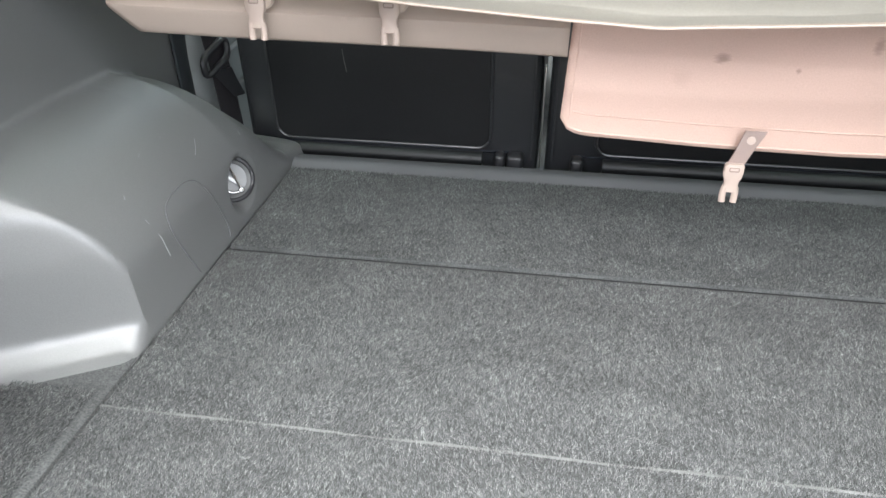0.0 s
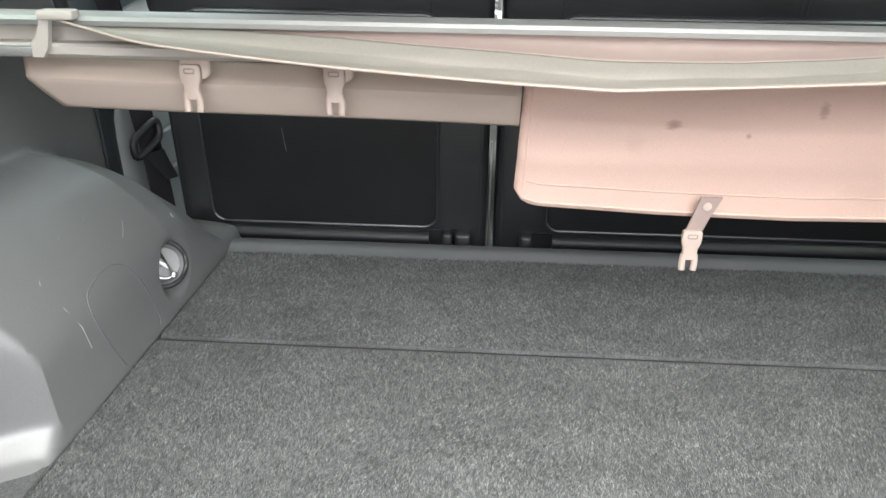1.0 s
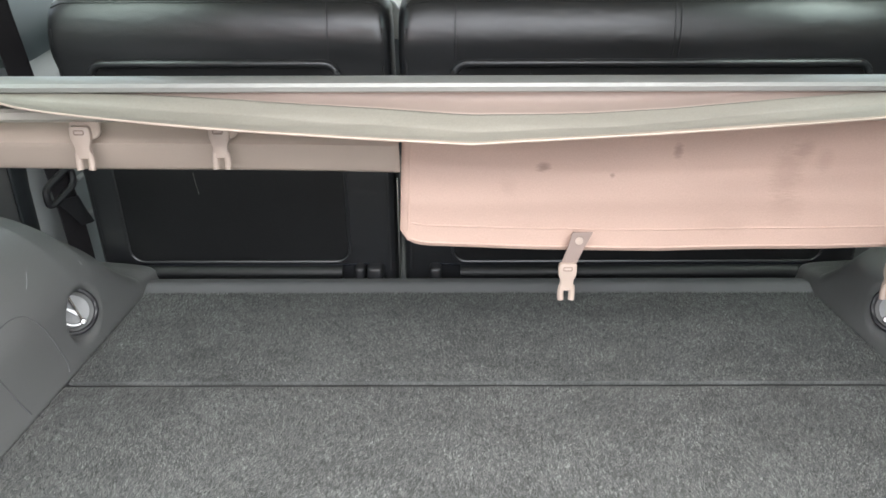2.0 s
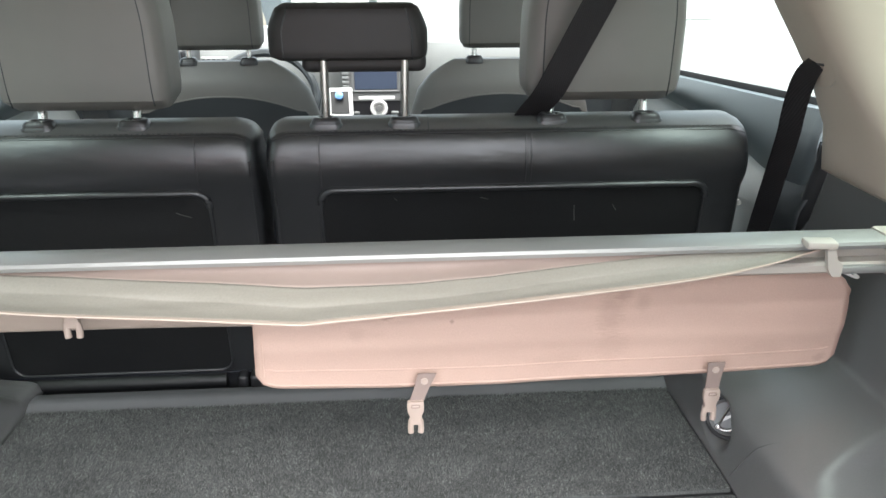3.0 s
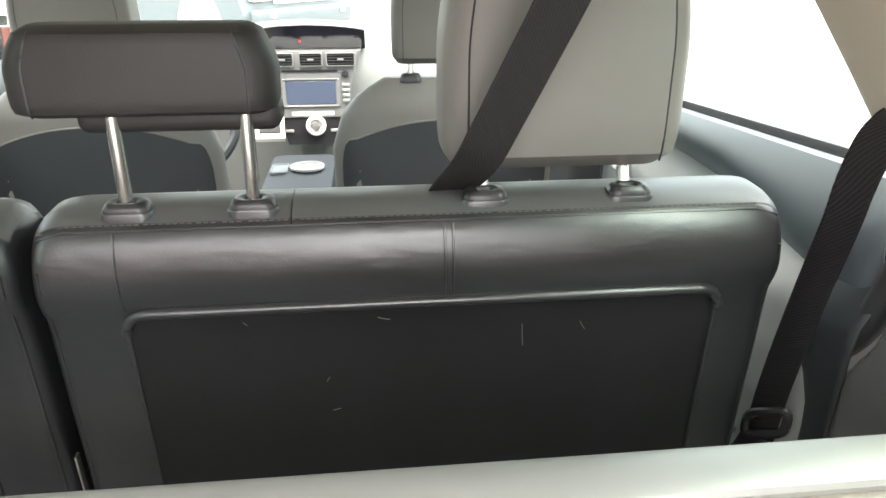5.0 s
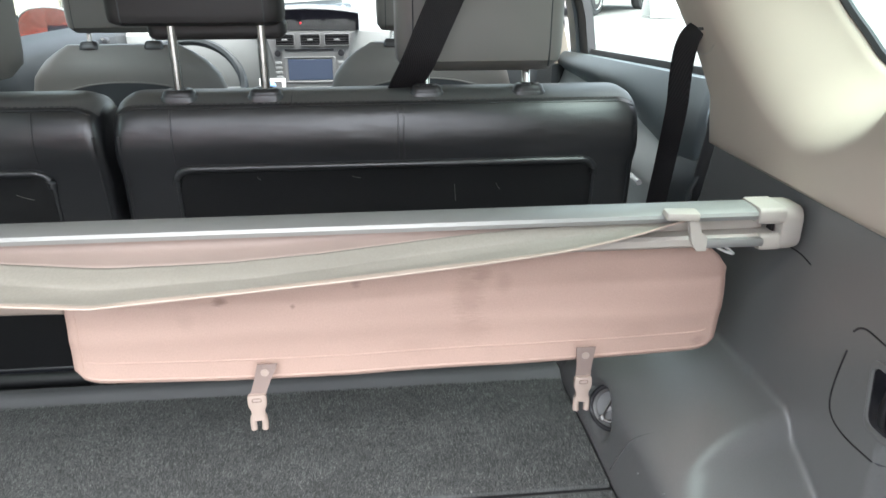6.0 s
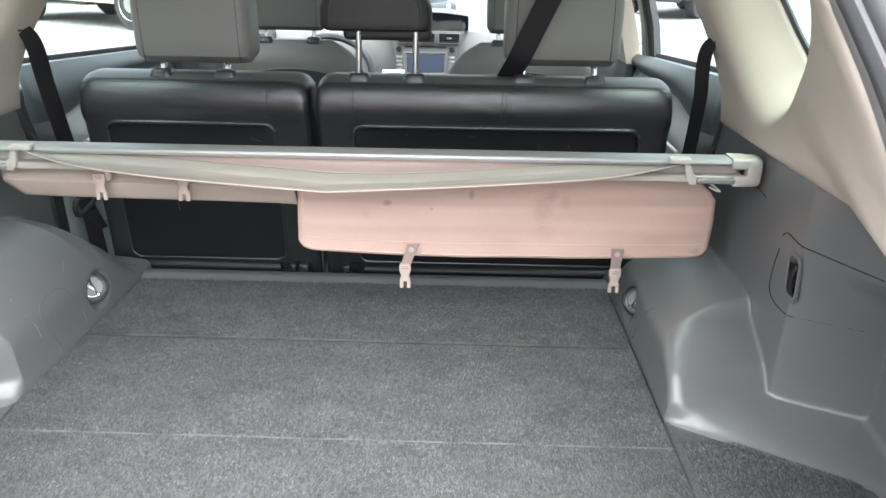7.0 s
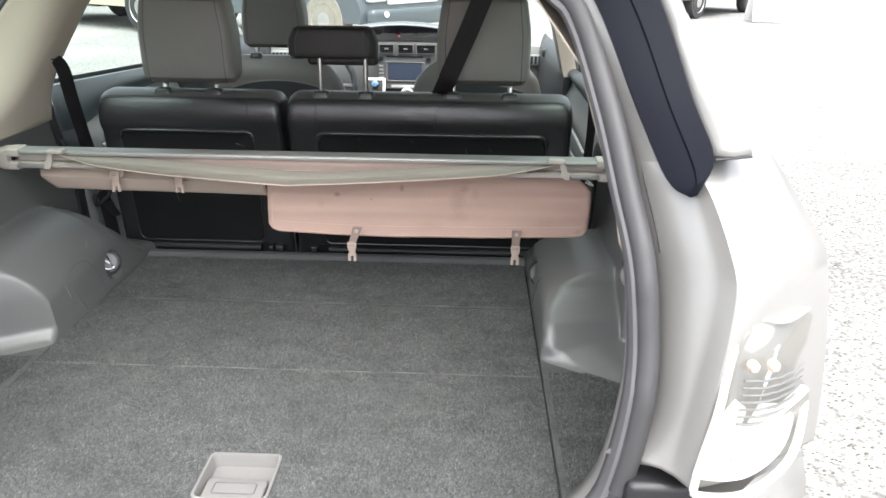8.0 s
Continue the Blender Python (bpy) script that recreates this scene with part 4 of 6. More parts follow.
def rear_seat(x0, x1, px0, px1, seams, label, scuffs=(), cross=()):
    s = thing("rear_seat", ((x0 + x1) / 2, 0.09, -0.03), label, "seat", "rear seats")
    o = s.location
    shell = seat_shell(x0, x1)
    bmesh.ops.translate(shell, vec=-o, verts=shell.verts)
    part("backrest", shell, M_LEATHER, s)
    back_panel(s, px0, px1, 0.018, 0.331)

    def top_line(y, z, n=30):
        return [Vector((x, y, z - seat_drop(min(x - x0, x1 - x)))) - o for x in [x0 + 0.012 + (x1 - x0 - 0.024) * k / n for k in range(n + 1)]]

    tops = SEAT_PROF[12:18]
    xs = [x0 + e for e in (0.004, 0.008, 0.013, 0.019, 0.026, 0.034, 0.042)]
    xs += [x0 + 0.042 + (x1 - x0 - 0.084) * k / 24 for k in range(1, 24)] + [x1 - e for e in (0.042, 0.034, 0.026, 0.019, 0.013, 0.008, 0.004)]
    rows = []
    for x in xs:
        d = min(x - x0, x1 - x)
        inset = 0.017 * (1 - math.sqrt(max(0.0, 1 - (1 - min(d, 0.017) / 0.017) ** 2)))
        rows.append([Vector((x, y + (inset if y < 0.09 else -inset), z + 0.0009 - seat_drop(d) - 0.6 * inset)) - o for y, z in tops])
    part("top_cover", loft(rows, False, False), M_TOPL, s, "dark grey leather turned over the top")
    part("top_seam", tube(top_line(0.0192, 0.4142), 0.0013, 6), M_LEATHER, s)
    part("stitching", stitches(top_line(0.0232, 0.4184)), M_THREAD, s, "pale stitching along the top")
    for x in seams:
        part("stitched_seam", tube([Vector((x, seat_face(z) - 0.0003, z)) - o for z in (0.336, 0.345, 0.352, 0.359, 0.366, 0.374, 0.382, 0.389, 0.396, 0.404, 0.412)], 0.0012, 6), M_LEATHER, s)
    for x in cross:
        part("cross_seam", tube([Vector((x, y, z)) - o for y, z in ((0.0195, 0.4148), (0.0235, 0.4186), (0.034, 0.4246), (0.050, 0.4286), (0.078, 0.4296))], 0.0011, 6), M_LEATHER, s)
    for x in (x0 + 0.010, x1 - 0.010):
        part("side_piping", tube([Vector((x, seat_face(z) + 0.0022, z)) - o for z in (0.0, 0.1, 0.2, 0.3, 0.335, 0.36, 0.38)], 0.0020, 6), M_LEATHER, s)
    for x, z, dx, dz in scuffs:
        part("scuff", tube([Vector((x, seat_face(z) - 0.0036, z)) - o, Vector((x + dx * 0.4, seat_face(z + dz / 2) - 0.0036, z + dz / 2)) - o, Vector((x + dx, seat_face(z + dz) - 0.0036, z + dz)) - o], 0.0004, 5), M_GREYL, s, "pale scuff on the panel")
    # foot of the backrest: soft bolster, hinge covers and their slots
    part("lower_bolster", tube([Vector((px0 + 0.012, 0.040, 0.000)) - o, Vector((px1 - 0.012, 0.040, 0.000)) - o], 0.0135, 12), M_PANEL, s)
    part("lower_fold", tube([Vector((px0 - 0.03, 0.043, 0.0135)) - o, Vector((px0 + 0.02, 0.0405, 0.0128)) - o, Vector((px1 - 0.02, 0.0405, 0.0128)) - o, Vector((px1 + 0.03, 0.043, 0.0135)) - o], 0.0017, 6), M_GARNISH, s)
    for hx, w in ((px0 - 0.028, 0.020), (px1 + 0.016, 0.017), (px1 + 0.040, 0.026)):
        part("hinge_cover", box(hx - o.x, 0.037 - o.y, -0.006 - o.z, w, 0.032, 0.042, 0.006, 3), M_BLACK, s)
    return s


seat_l = rear_seat(-0.603, -0.127, -0.552, -0.202, (-0.212,), "narrow black leather rear seat backrest, upright", ((-0.252, 0.302, 0.022, -0.008), (-0.43, 0.17, 0.004, -0.035)))
seat_r = rear_seat(-0.115, 0.611, -0.038, 0.548, (-0.036, 0.2655, 0.2735), "wide black leather rear seat backrest with two headrests", ((0.345, 0.300, 0.002, -0.026), (0.405, 0.300, 0.006, -0.010), (0.146, 0.242, 0.003, 0.006), (0.20, 0.316, 0.012, -0.003), (0.262, 0.334, 0.010, -0.006), (0.07, 0.318, 0.004, -0.004), (0.15, 0.205, 0.008, 0.002)), (0.123,))
# added metal strip that stands in for daylight showing through the seat gap
part("gap_daylight", box(-0.1235 - seat_l.location.x, 0.05 - seat_l.location.y, 0.07 - seat_l.location.z, 0.0026, 0.010, 0.17, 0.001, 2, rx=4), M_STEEL, seat_l, "added bright strip for the daylight in the gap between the backrests")
headrest(seat_l, -0.361, 0.238, 0.449, 0.215, 0.10, M_GREYL, (-0.433, -0.300), y=0.075)
headrest(seat_r, 0.383, 0.232, 0.454, 0.215, 0.10, M_GREYL, (0.308, 0.452), y=0.078)
hc = headrest(seat_r, 0.013, 0.218, 0.520, 0.074, 0.075, M_HEAD, (-0.026, 0.088), y=0.030, post_y=0.040, lean=0.003)
part("lip", box(0.020, 0.022, -0.043, 0.176, 0.045, 0.028, 0.011, 4), M_HEAD, hc)


# ---- cargo cover ----
cover = thing("cargo_cover", (0, -0.28, 0.335), "retractable beige cargo cover with sagging sheet, partly pulled out", "cargo cover")
co = Vector((0, -0.28, 0.335))
bar = [(0.0, 0.025), (-0.016, 0.0245), (-0.022, 0.0225), (-0.024, 0.019), (-0.0228, 0.0145), (-0.017, 0.0125), (0.012, 0.0125), (0.020, 0.015), (0.020, 0.021), (0.013, 0.0245)]
part("rail", loft([[(x, y, z) for y, z in bar] for x in (-0.64, 0.64)]), M_ALU, cover, "satin silver rail")
low = [(-0.004, 0.0125), (-0.004, -0.002), (-0.018, -0.003), (-0.021, -0.006), (-0.021, -0.013), (-0.016, -0.017), (0.010, -0.017), (0.015, -0.012), (0.015, 0.0125)]
part("housing", loft([[(x, y, z) for y, z in low] for x in (-0.64, 0.64)]), M_CAP, cover)


def capped(y0, y1, z0, z1, xs, sx):
    """A rounded block between the given levels, its cross-section scaled along x."""
    cy, cz = (y0 + y1) / 2, (z0 + z1) / 2
    return loft([[(sx * x, cy + u * k, cz + v * k) for u, v in rrect(y1 - y0, z1 - z0, min(y1 - y0, z1 - z0) * 0.28, 4)] for x, k in xs])


for sx in (-1, 1):
    cap = part("end_cap", capped(-0.028, 0.018, -0.021, 0.028, ((0.650, 0.94), (0.653, 1.0), (0.666, 1.0), (0.672, 0.93)), sx), M_CAP, cover)
    part("upper_sleeve", capped(-0.0275, 0.0175, 0.0095, 0.0275, ((0.624, 0.93), (0.627, 1.0), (0.652, 1.0)), sx), M_CAP, cap)
    part("lower_sleeve", capped(-0.0255, 0.0175, -0.0205, -0.0015, ((0.630, 0.93), (0.633, 1.0), (0.652, 1.0)), sx), M_CAP, cap)
    part("lock_pin", box(sx * 0.6465, -0.010, 0.004, 0.003, 0.012, 0.012, 0.0008, 1), M_BLACK, cap)
    part("sheet_clip", box(sx * 0.538, -0.027, 0.0245, 0.034, 0.020, 0.009, 0.003, 2, rz=sx * -6), M_CAP, cover)
    plate = [[(sx * x, y, z) for y in (-0.0325, -0.0265)] for x, z in ((0.545, 0.021), (0.554, 0.021), (0.560, 0.006), (0.567, -0.001), (0.567, -0.0145), (0.557, -0.0145), (0.551, -0.006), (0.548, 0.006))]
    part("pull_plate", loft([[q[0] for q in plate], [q[1] for q in plate]]), M_CAP, cover, "flat plate that holds the end of the sheet")
    part("lower_bar", box(sx * 0.602, -0.020, -0.0105, 0.064, 0.012, 0.0100, 0.003, 2), M_ALU, cover)

SAG = [(-0.55, -0.004, 0.022), (-0.50, -0.020, 0.013), (-0.44, -0.038, 0.004), (-0.30, -0.054, -0.0075), (-0.15, -0.058, -0.0175), (-0.06, -0.067, -0.0205), (-0.025, -0.0705, -0.0215), (0.01, -0.067, -0.0202), (0.10, -0.059, -0.0175), (0.25, -0.044, -0.012), (0.40, -0.025, -0.005), (0.48, -0.016, 0.006), (0.545, -0.004, 0.018)]
sag_line = smoothline(SAG, 6)
sag_y, sag_z = tuple((p.x, p.y) for p in sag_line), tuple((p.x, p.z) for p in sag_line)


def fold_share(x):
    """Share of the drop taken by the slack fold under the rail."""
    return lerp_table(((-0.56, 0.0), (-0.40, 0.03), (-0.30, 0.10), (-0.18, 0.20), (-0.05, 0.29), (0.09, 0.34), (0.17, 0.30), (0.25, 0.21), (0.33, 0.11), (0.40, 0.04), (0.55, 0.0)), x)


def sag_sheet(u, v):
    x = -0.55 + 1.095 * u
    a = Vector((x, lerp_table(sag_y, x), lerp_table(sag_z, x)))
    top = Vector((a.x, -0.0155, max(0.0135, a.z)))
    low = Vector((a.x, a.y - 0.022, a.z))
    p = top.lerp(low, v)
    size = (low - top).length / 0.08
    p.z -= 0.010 * math.sin(math.pi * v) * size
    c = max(0.02, fold_share(a.x))
    p.y += 0.011 * math.sin(math.pi * min(1, v / c)) * size * min(1, c / 0.3) - 0.004 * math.sin(math.pi * min(1, max(0, (v - c) / 0.3))) * size
    p.z += 0.0016 * size * math.exp(-((v - 0.62) / 0.2) ** 2) * (math.sin(38 * a.x + 9 * v) + 0.5 * math.sin(71 * a.x - 14 * v)) * 0.35
    p.z += 0.0006 * math.sin(16 * v + 25 * u) * v * (1 - v) * 4 * size * (0.4 + 0.6 * math.sin(7 * u) ** 2)
    return p


def band(lo, hi):
    """The sheet between two lines that run along it."""
    def at(u, v):
        x = -0.55 + 1.095 * u
        return sag_sheet(u, lo(x) + (hi(x) - lo(x)) * v)
    return at


hem_line = lambda x: lerp_table(((-0.56, 1.0), (-0.3, 0.93), (0.0, 0.92), (0.25, 0.86), (0.45, 0.9), (0.55, 1.0)), x)
# same vinyl as the sheet; the rail's shade on it is in the material
part("slack_fold", sheet(band(lambda x: 0.0, fold_share), 120, 14), M_SLACK, cover, "slack fold under the rail, its pinkish shade put into the colour", solid=0.0012)
part("sheet", sheet(band(fold_share, hem_line), 120, 26), M_COVER, cover, "drooping cream vinyl sheet", solid=0.0015)
part("hem_band", sheet(band(hem_line, lambda x: 1.0), 120, 4), M_FOLD, cover, "pinkish sewn hem", solid=0.0015)
part("hem", tube([sag_sheet(k / 48, 1.0) for k in range(49)], 0.0012, 6), M_FOLD, cover)


def flap_pt(x, z):
    """A place on the hanging flap in the cover's own axes."""
    return Vector((x, 0.026 + 0.008 * math.sin(5 * x) - 0.10 * (z + 0.05) * 0.2, z))


def flap_edge(x, top):
    if top:
        return -0.014
    return lerp_table(((-0.103, -0.146), (-0.100, -0.155), (-0.095, -0.1615), (-0.087, -0.166), (-0.075, -0.169), (0.05, -0.1755), (0.20, -0.180), (0.38, -0.178), (0.50, -0.173), (0.600, -0.168), (0.612, -0.165), (0.619, -0.160), (0.625, -0.150)), x)


def flap_sheet(u, v):
    x0 = -0.102 + 0.006 * (1 - v)
    x1 = lerp_table(((0, 0.575), (0.1, 0.596), (0.2, 0.613), (0.32, 0.624), (0.6, 0.6265), (0.85, 0.625), (1, 0.624)), v)
    x = x0 + (x1 - x0) * u
    z = flap_edge(x, True) + (flap_edge(x, False) - flap_edge(x, True)) * v
    p = flap_pt(x, z)
    p.y += 0.0016 * math.exp(-((v - 0.40 - 0.02 * math.sin(9 * x)) / 0.05) ** 2) - 0.0014 * math.exp(-((v - 0.66 + 0.03 * math.sin(7 * x)) / 0.06) ** 2) + 0.0012 * math.sin(17 * x + 3 * v)
    return p


flap = part("flap", sheet(flap_sheet, 90, 40), M_FLAP, cover, "peach fabric flap with stains, hanging down", solid=0.004)


part("bottom_hem", tube([flap_sheet(k / 60, 0.975) + Vector((0, -0.0015, 0)) for k in range(1, 60)], 0.0016, 6), M_FLAP, flap)
part("stitch_line", tube([flap_sheet(k / 60, 0.84) + Vector((0, -0.0018, 0)) for k in range(1, 60)], 0.0012, 5), M_FLAP, flap)
part("side_hem", tube([flap_sheet(0.012, 0.1 + 0.82 * k / 12) + Vector((0, -0.0015, 0)) for k in range(13)], 0.0014, 6), M_FLAP, flap)


def fold_sheet(u, v):
    x0, x1 = -0.609 + 0.034 * v, -0.100
    x = x0 + (x1 - x0) * u
    z = -0.020 - 0.012 * u + (-0.049 - 0.001 * u) * v - 0.0015 * math.sin(9 * x)
    ridge = max(0.0, 1 - abs(v - 0.36) / 0.36) if v < 0.36 else max(0.0, 1 - (v - 0.36) / 0.64) ** 0.8
    return Vector((x, 0.018 - 0.020 * ridge + 0.010 * u, z))


fold = part("folded_flap", sheet(fold_sheet, 60, 25), M_FOLD, cover, "folded beige half of the flap", solid=0.006)


def clip_strap(parent, x, y, z, length, lean):
    """A webbing strap with a two-pronged plastic hook; top of the strap at x, y, z."""
    if length > 0:
        web = loft([[(x + a + lean * t * length, y - 0.003 + b, z - length * t) for a, b in ((-w, 0), (w, 0), (w, -0.002), (-w, -0.002))] for t, w in ((0, 0.0112), (0.25, 0.0102), (0.5, 0.0092), (0.75, 0.0088), (1.0, 0.0088))])
        part("strap", web, M_STRAP, parent)
        part("rivet", lathe([(0.0, 0.0), (0.0046, 0.0), (0.0046, 0.001), (0.0, 0.0015)], 12, pose(x + lean * 0.010, y - 0.005, z - 0.010, 90)), M_BUCKLE, parent)
    bx, bz = x + lean * length, z - length
    # flat plate with a slot, a waist, and two rounded prongs
    half = [(0.0080, 0.005), (0.0100, 0.003), (0.0104, -0.004), (0.0098, -0.010), (0.0076, -0.0150), (0.0072, -0.020), (0.0086, -0.0245), (0.0088, -0.028)]
    bm = loft([[(bx + sgn * w, y - 0.006 + d, bz + zz) for sgn, d in ((-1, 0.003), (-1, -0.0022), (-0.8, -0.0034), (0.8, -0.0034), (1, -0.0022), (1, 0.003))] for w, zz in half])
    for s in (-1, 1):
        bm = tube(smoothline([(bx + s * 0.0056, y - 0.006, bz - 0.023), (bx + s * 0.0064, y - 0.006, bz - 0.030), (bx + s * 0.0064, y - 0.0065, bz - 0.036), (bx + s * 0.0060, y - 0.007, bz - 0.0405)], 4), 0.0037, 10, bm=bm)
    hook = part("hook", bm, M_BUCKLE, parent)
    part("slot", tube([(bx + u * 0.7, y - 0.0094, bz - 0.001 + v) for u, v in rrect(0.014, 0.004, 0.0015, 3)], 0.0007, 5, close=True), M_STRAP, hook)


wire = [Vector((0.600, 0.028, -0.026)), Vector((0.612, 0.024, -0.030)), Vector((0.622, 0.022, -0.037)), Vector((0.628, 0.022, -0.042)), Vector((0.622, 0.023, -0.041)), Vector((0.610, 0.026, -0.036))]
part("wire_hook", tube(smoothline(wire, 4), 0.0017, 6), M_SIGNW, flap, "small white wire hook")
clip_strap(flap, 0.104, 0.020, -0.150, 0.042, -0.35)
clip_strap(flap, 0.465, 0.020, -0.150, 0.042, -0.03)
for cx, cy, cz in ((-0.421, -0.014, -0.025), (-0.281, -0.012, -0.025)):
    clip_strap(fold, cx, cy, cz, 0.0, 0)
    part("hook_tab", loft([[(cx + 0.003 + u * k, cy + d, cz + 0.002 + v * k) for u, v in rrect(0.030, 0.024, 0.009, 5)] for k, d in ((1.0, 0.003), (1.0, -0.001), (0.9, -0.0025), (0.05, -0.0028))]), M_FOLD, fold, "sewn tab behind a hook")


# ---- seat belts ----
def belt(name, points, width, across, label):
    b = thing(name, points[0], label, "seat belt")
    o = Vector(points[0])
    a = Vector(across).normalized() * width / 2
    line = smoothline(points, 6)
    part("webbing", loft([[p - o - a, p - o + a, p - o + a + Vector((0, 0.0014, 0)), p - o - a + Vector((0, 0.0014, 0))] for p in line]), M_WEB, b)
    for k in (-1, 1):
        part("selvedge", tube([p - o + a * (0.97 * k) + Vector((0, 0.0007, 0)) for p in line], 0.0012, 6), M_WEB, b)
    return b


belt("seat_belt", [(0.272, 0.09, 0.40), (0.279, 0.062, 0.43), (0.294, 0.012, 0.47), (0.310, -0.006, 0.51), (0.348, -0.030, 0.60), (0.388, -0.062, 0.70), (0.46, -0.135, 0.86)], 0.048, (0.9, 0.3, -0.25), "black centre seat belt running up to the roof")
belt_r = belt("seat_belt", [(0.664, -0.052, 0.530), (0.6445, -0.055, 0.519), (0.6385, -0.047, 0.500), (0.641, -0.033, 0.472), (0.648, -0.016, 0.44), (0.655, 0.0, 0.40), (0.659, 0.03, 0.30), (0.655, 0.05, 0.18), (0.65, 0.06, 0.05)], 0.042, (0.30, -0.95, 0.1), "black seat belt hanging from the beige pillar")
belt_l = belt("seat_belt", [(-0.664, -0.052, 0.530), (-0.6445, -0.055, 0.519), (-0.6385, -0.047, 0.500), (-0.641, -0.033, 0.472), (-0.648, -0.016, 0.44), (-0.653, 0.0, 0.40), (-0.650, 0.02, 0.30), (-0.639, 0.03, 0.19), (-0.630, 0.03, 0.12), (-0.624, 0.03, 0.05), (-0.62, 0.03, -0.02)], 0.040, (-0.36, -0.92, 0.1), "black seat belt hanging from the beige pillar with its tongue")
for b, sx, at in ((belt_r, 1, Vector((0.650, 0.045, 0.135))), (belt_l, -1, Vector((-0.632, 0.022, 0.150)))):
    o = at - b.location
    side = Vector((sx * 0.62, -1.0, 0.0)).normalized()
    up = Vector((sx * 0.1, 0.1, 1.0)).normalized()
    loop = [o + side * u + up * (v + sx * 0.55 * u) for u, v in rrect(0.046, 0.030, 0.010, 4)]
    part("tongue_cover", tube(loop, 0.0055, 8, close=True), M_BLACK, b, "moulded belt tongue loop")
    p0, p1 = o - up * 0.020 - side * 0.006, o - up * 0.066 - side * 0.030
    part("tongue", loft([[p + side * a * w + Vector((0, c, 0)) for a, c in ((-1, -0.003), (1, -0.003), (1, 0.003), (-1, 0.003))] for p, w in ((p0, 0.017), (p0.lerp(p1, 0.5), 0.012), (p1, 0.009))]), M_BLACK, b)


# ---- tie-down rings ----
for sx in (-1, 1):
    m = Vector((-sx * 0.62, -0.70, 0.36)).to_track_quat("Z", "X").to_matrix().to_4x4()
    tr = thing("tie_down_ring", Vector((sx * 0.5285, -0.1960, 0.046)) + m.to_3x3() @ Vector((0.005, 0, 0)), "chrome folding tie-down ring in a round recess", "ring", "tie-down rings")
    part("cup", lathe([(0.027, -0.012), (0.027, -0.002), (0.025, -0.0005), (0.0225, -0.002), (0.021, -0.004), (0.001, -0.005)], 28, m), M_TRIM, tr, "grey dish")
    part("collar", tube([m @ Vector((0.0285 * math.cos(a), 0.0285 * math.sin(a), -0.001)) for a in [math.tau * k / 28 for k in range(28)]], 0.0032, 8, close=True), M_BLACK, tr)
    arc = [Vector((0.0185 * math.sin(a), -sx * 0.0165 * math.cos(a), 0.001)) for a in [math.radians(-105 + 10 * k) for k in range(22)]]
    tilt = Matrix.Rotation(math.radians(-14 * sx), 4, "Z")
    part("ring", tube([m @ tilt @ p for p in arc], 0.0022, 8), M_CHROME, tr)
    bar_a, bar_b = m @ tilt @ arc[0], m @ tilt @ arc[-1]
    part("pivot", tube([bar_a, bar_b], 0.0017, 8), M_CHROME, tr)
    part("bolt", lathe([(0.0, 0.0), (0.0042, 0.0), (0.0042, 0.002), (0.003, 0.0032), (0.0, 0.0034)], 12, Matrix.Translation(bar_a) @ m), M_CHROME, tr)
    part("bracket", loft([[m @ tilt @ Vector((x + d, sx * y, z)) for d, z in ((-w, -0.007), (w, -0.007), (w, 0.0), (-w, 0.0))] for x, y, w in ((-0.006, 0.004, 0.004), (0.002, -0.002, 0.003), (0.009, -0.006, 0.0016))]), M_STEEL, tr)


# ---- front seats and dashboard ----
def front_back(t):
    """Width, middle and depth of a front backrest at the height t."""
    w = lerp_table(((0, 0.44), (0.5, 0.51), (0.75, 0.51), (0.88, 0.46), (0.95, 0.38), (1, 0.27)), t)
    d = lerp_table(((0, 0.16), (0.6, 0.13), (0.9, 0.10), (1, 0.03)), t)
    return w, 1.11 - 0.13 * t, d


def front_rear_y(x, z):
    w, y, d = front_back((z + 0.25) / 0.645)
    return y - d / 2 * max(0.0, 1 - min(1.0, abs(2 * x / w)) ** 4) ** 0.4


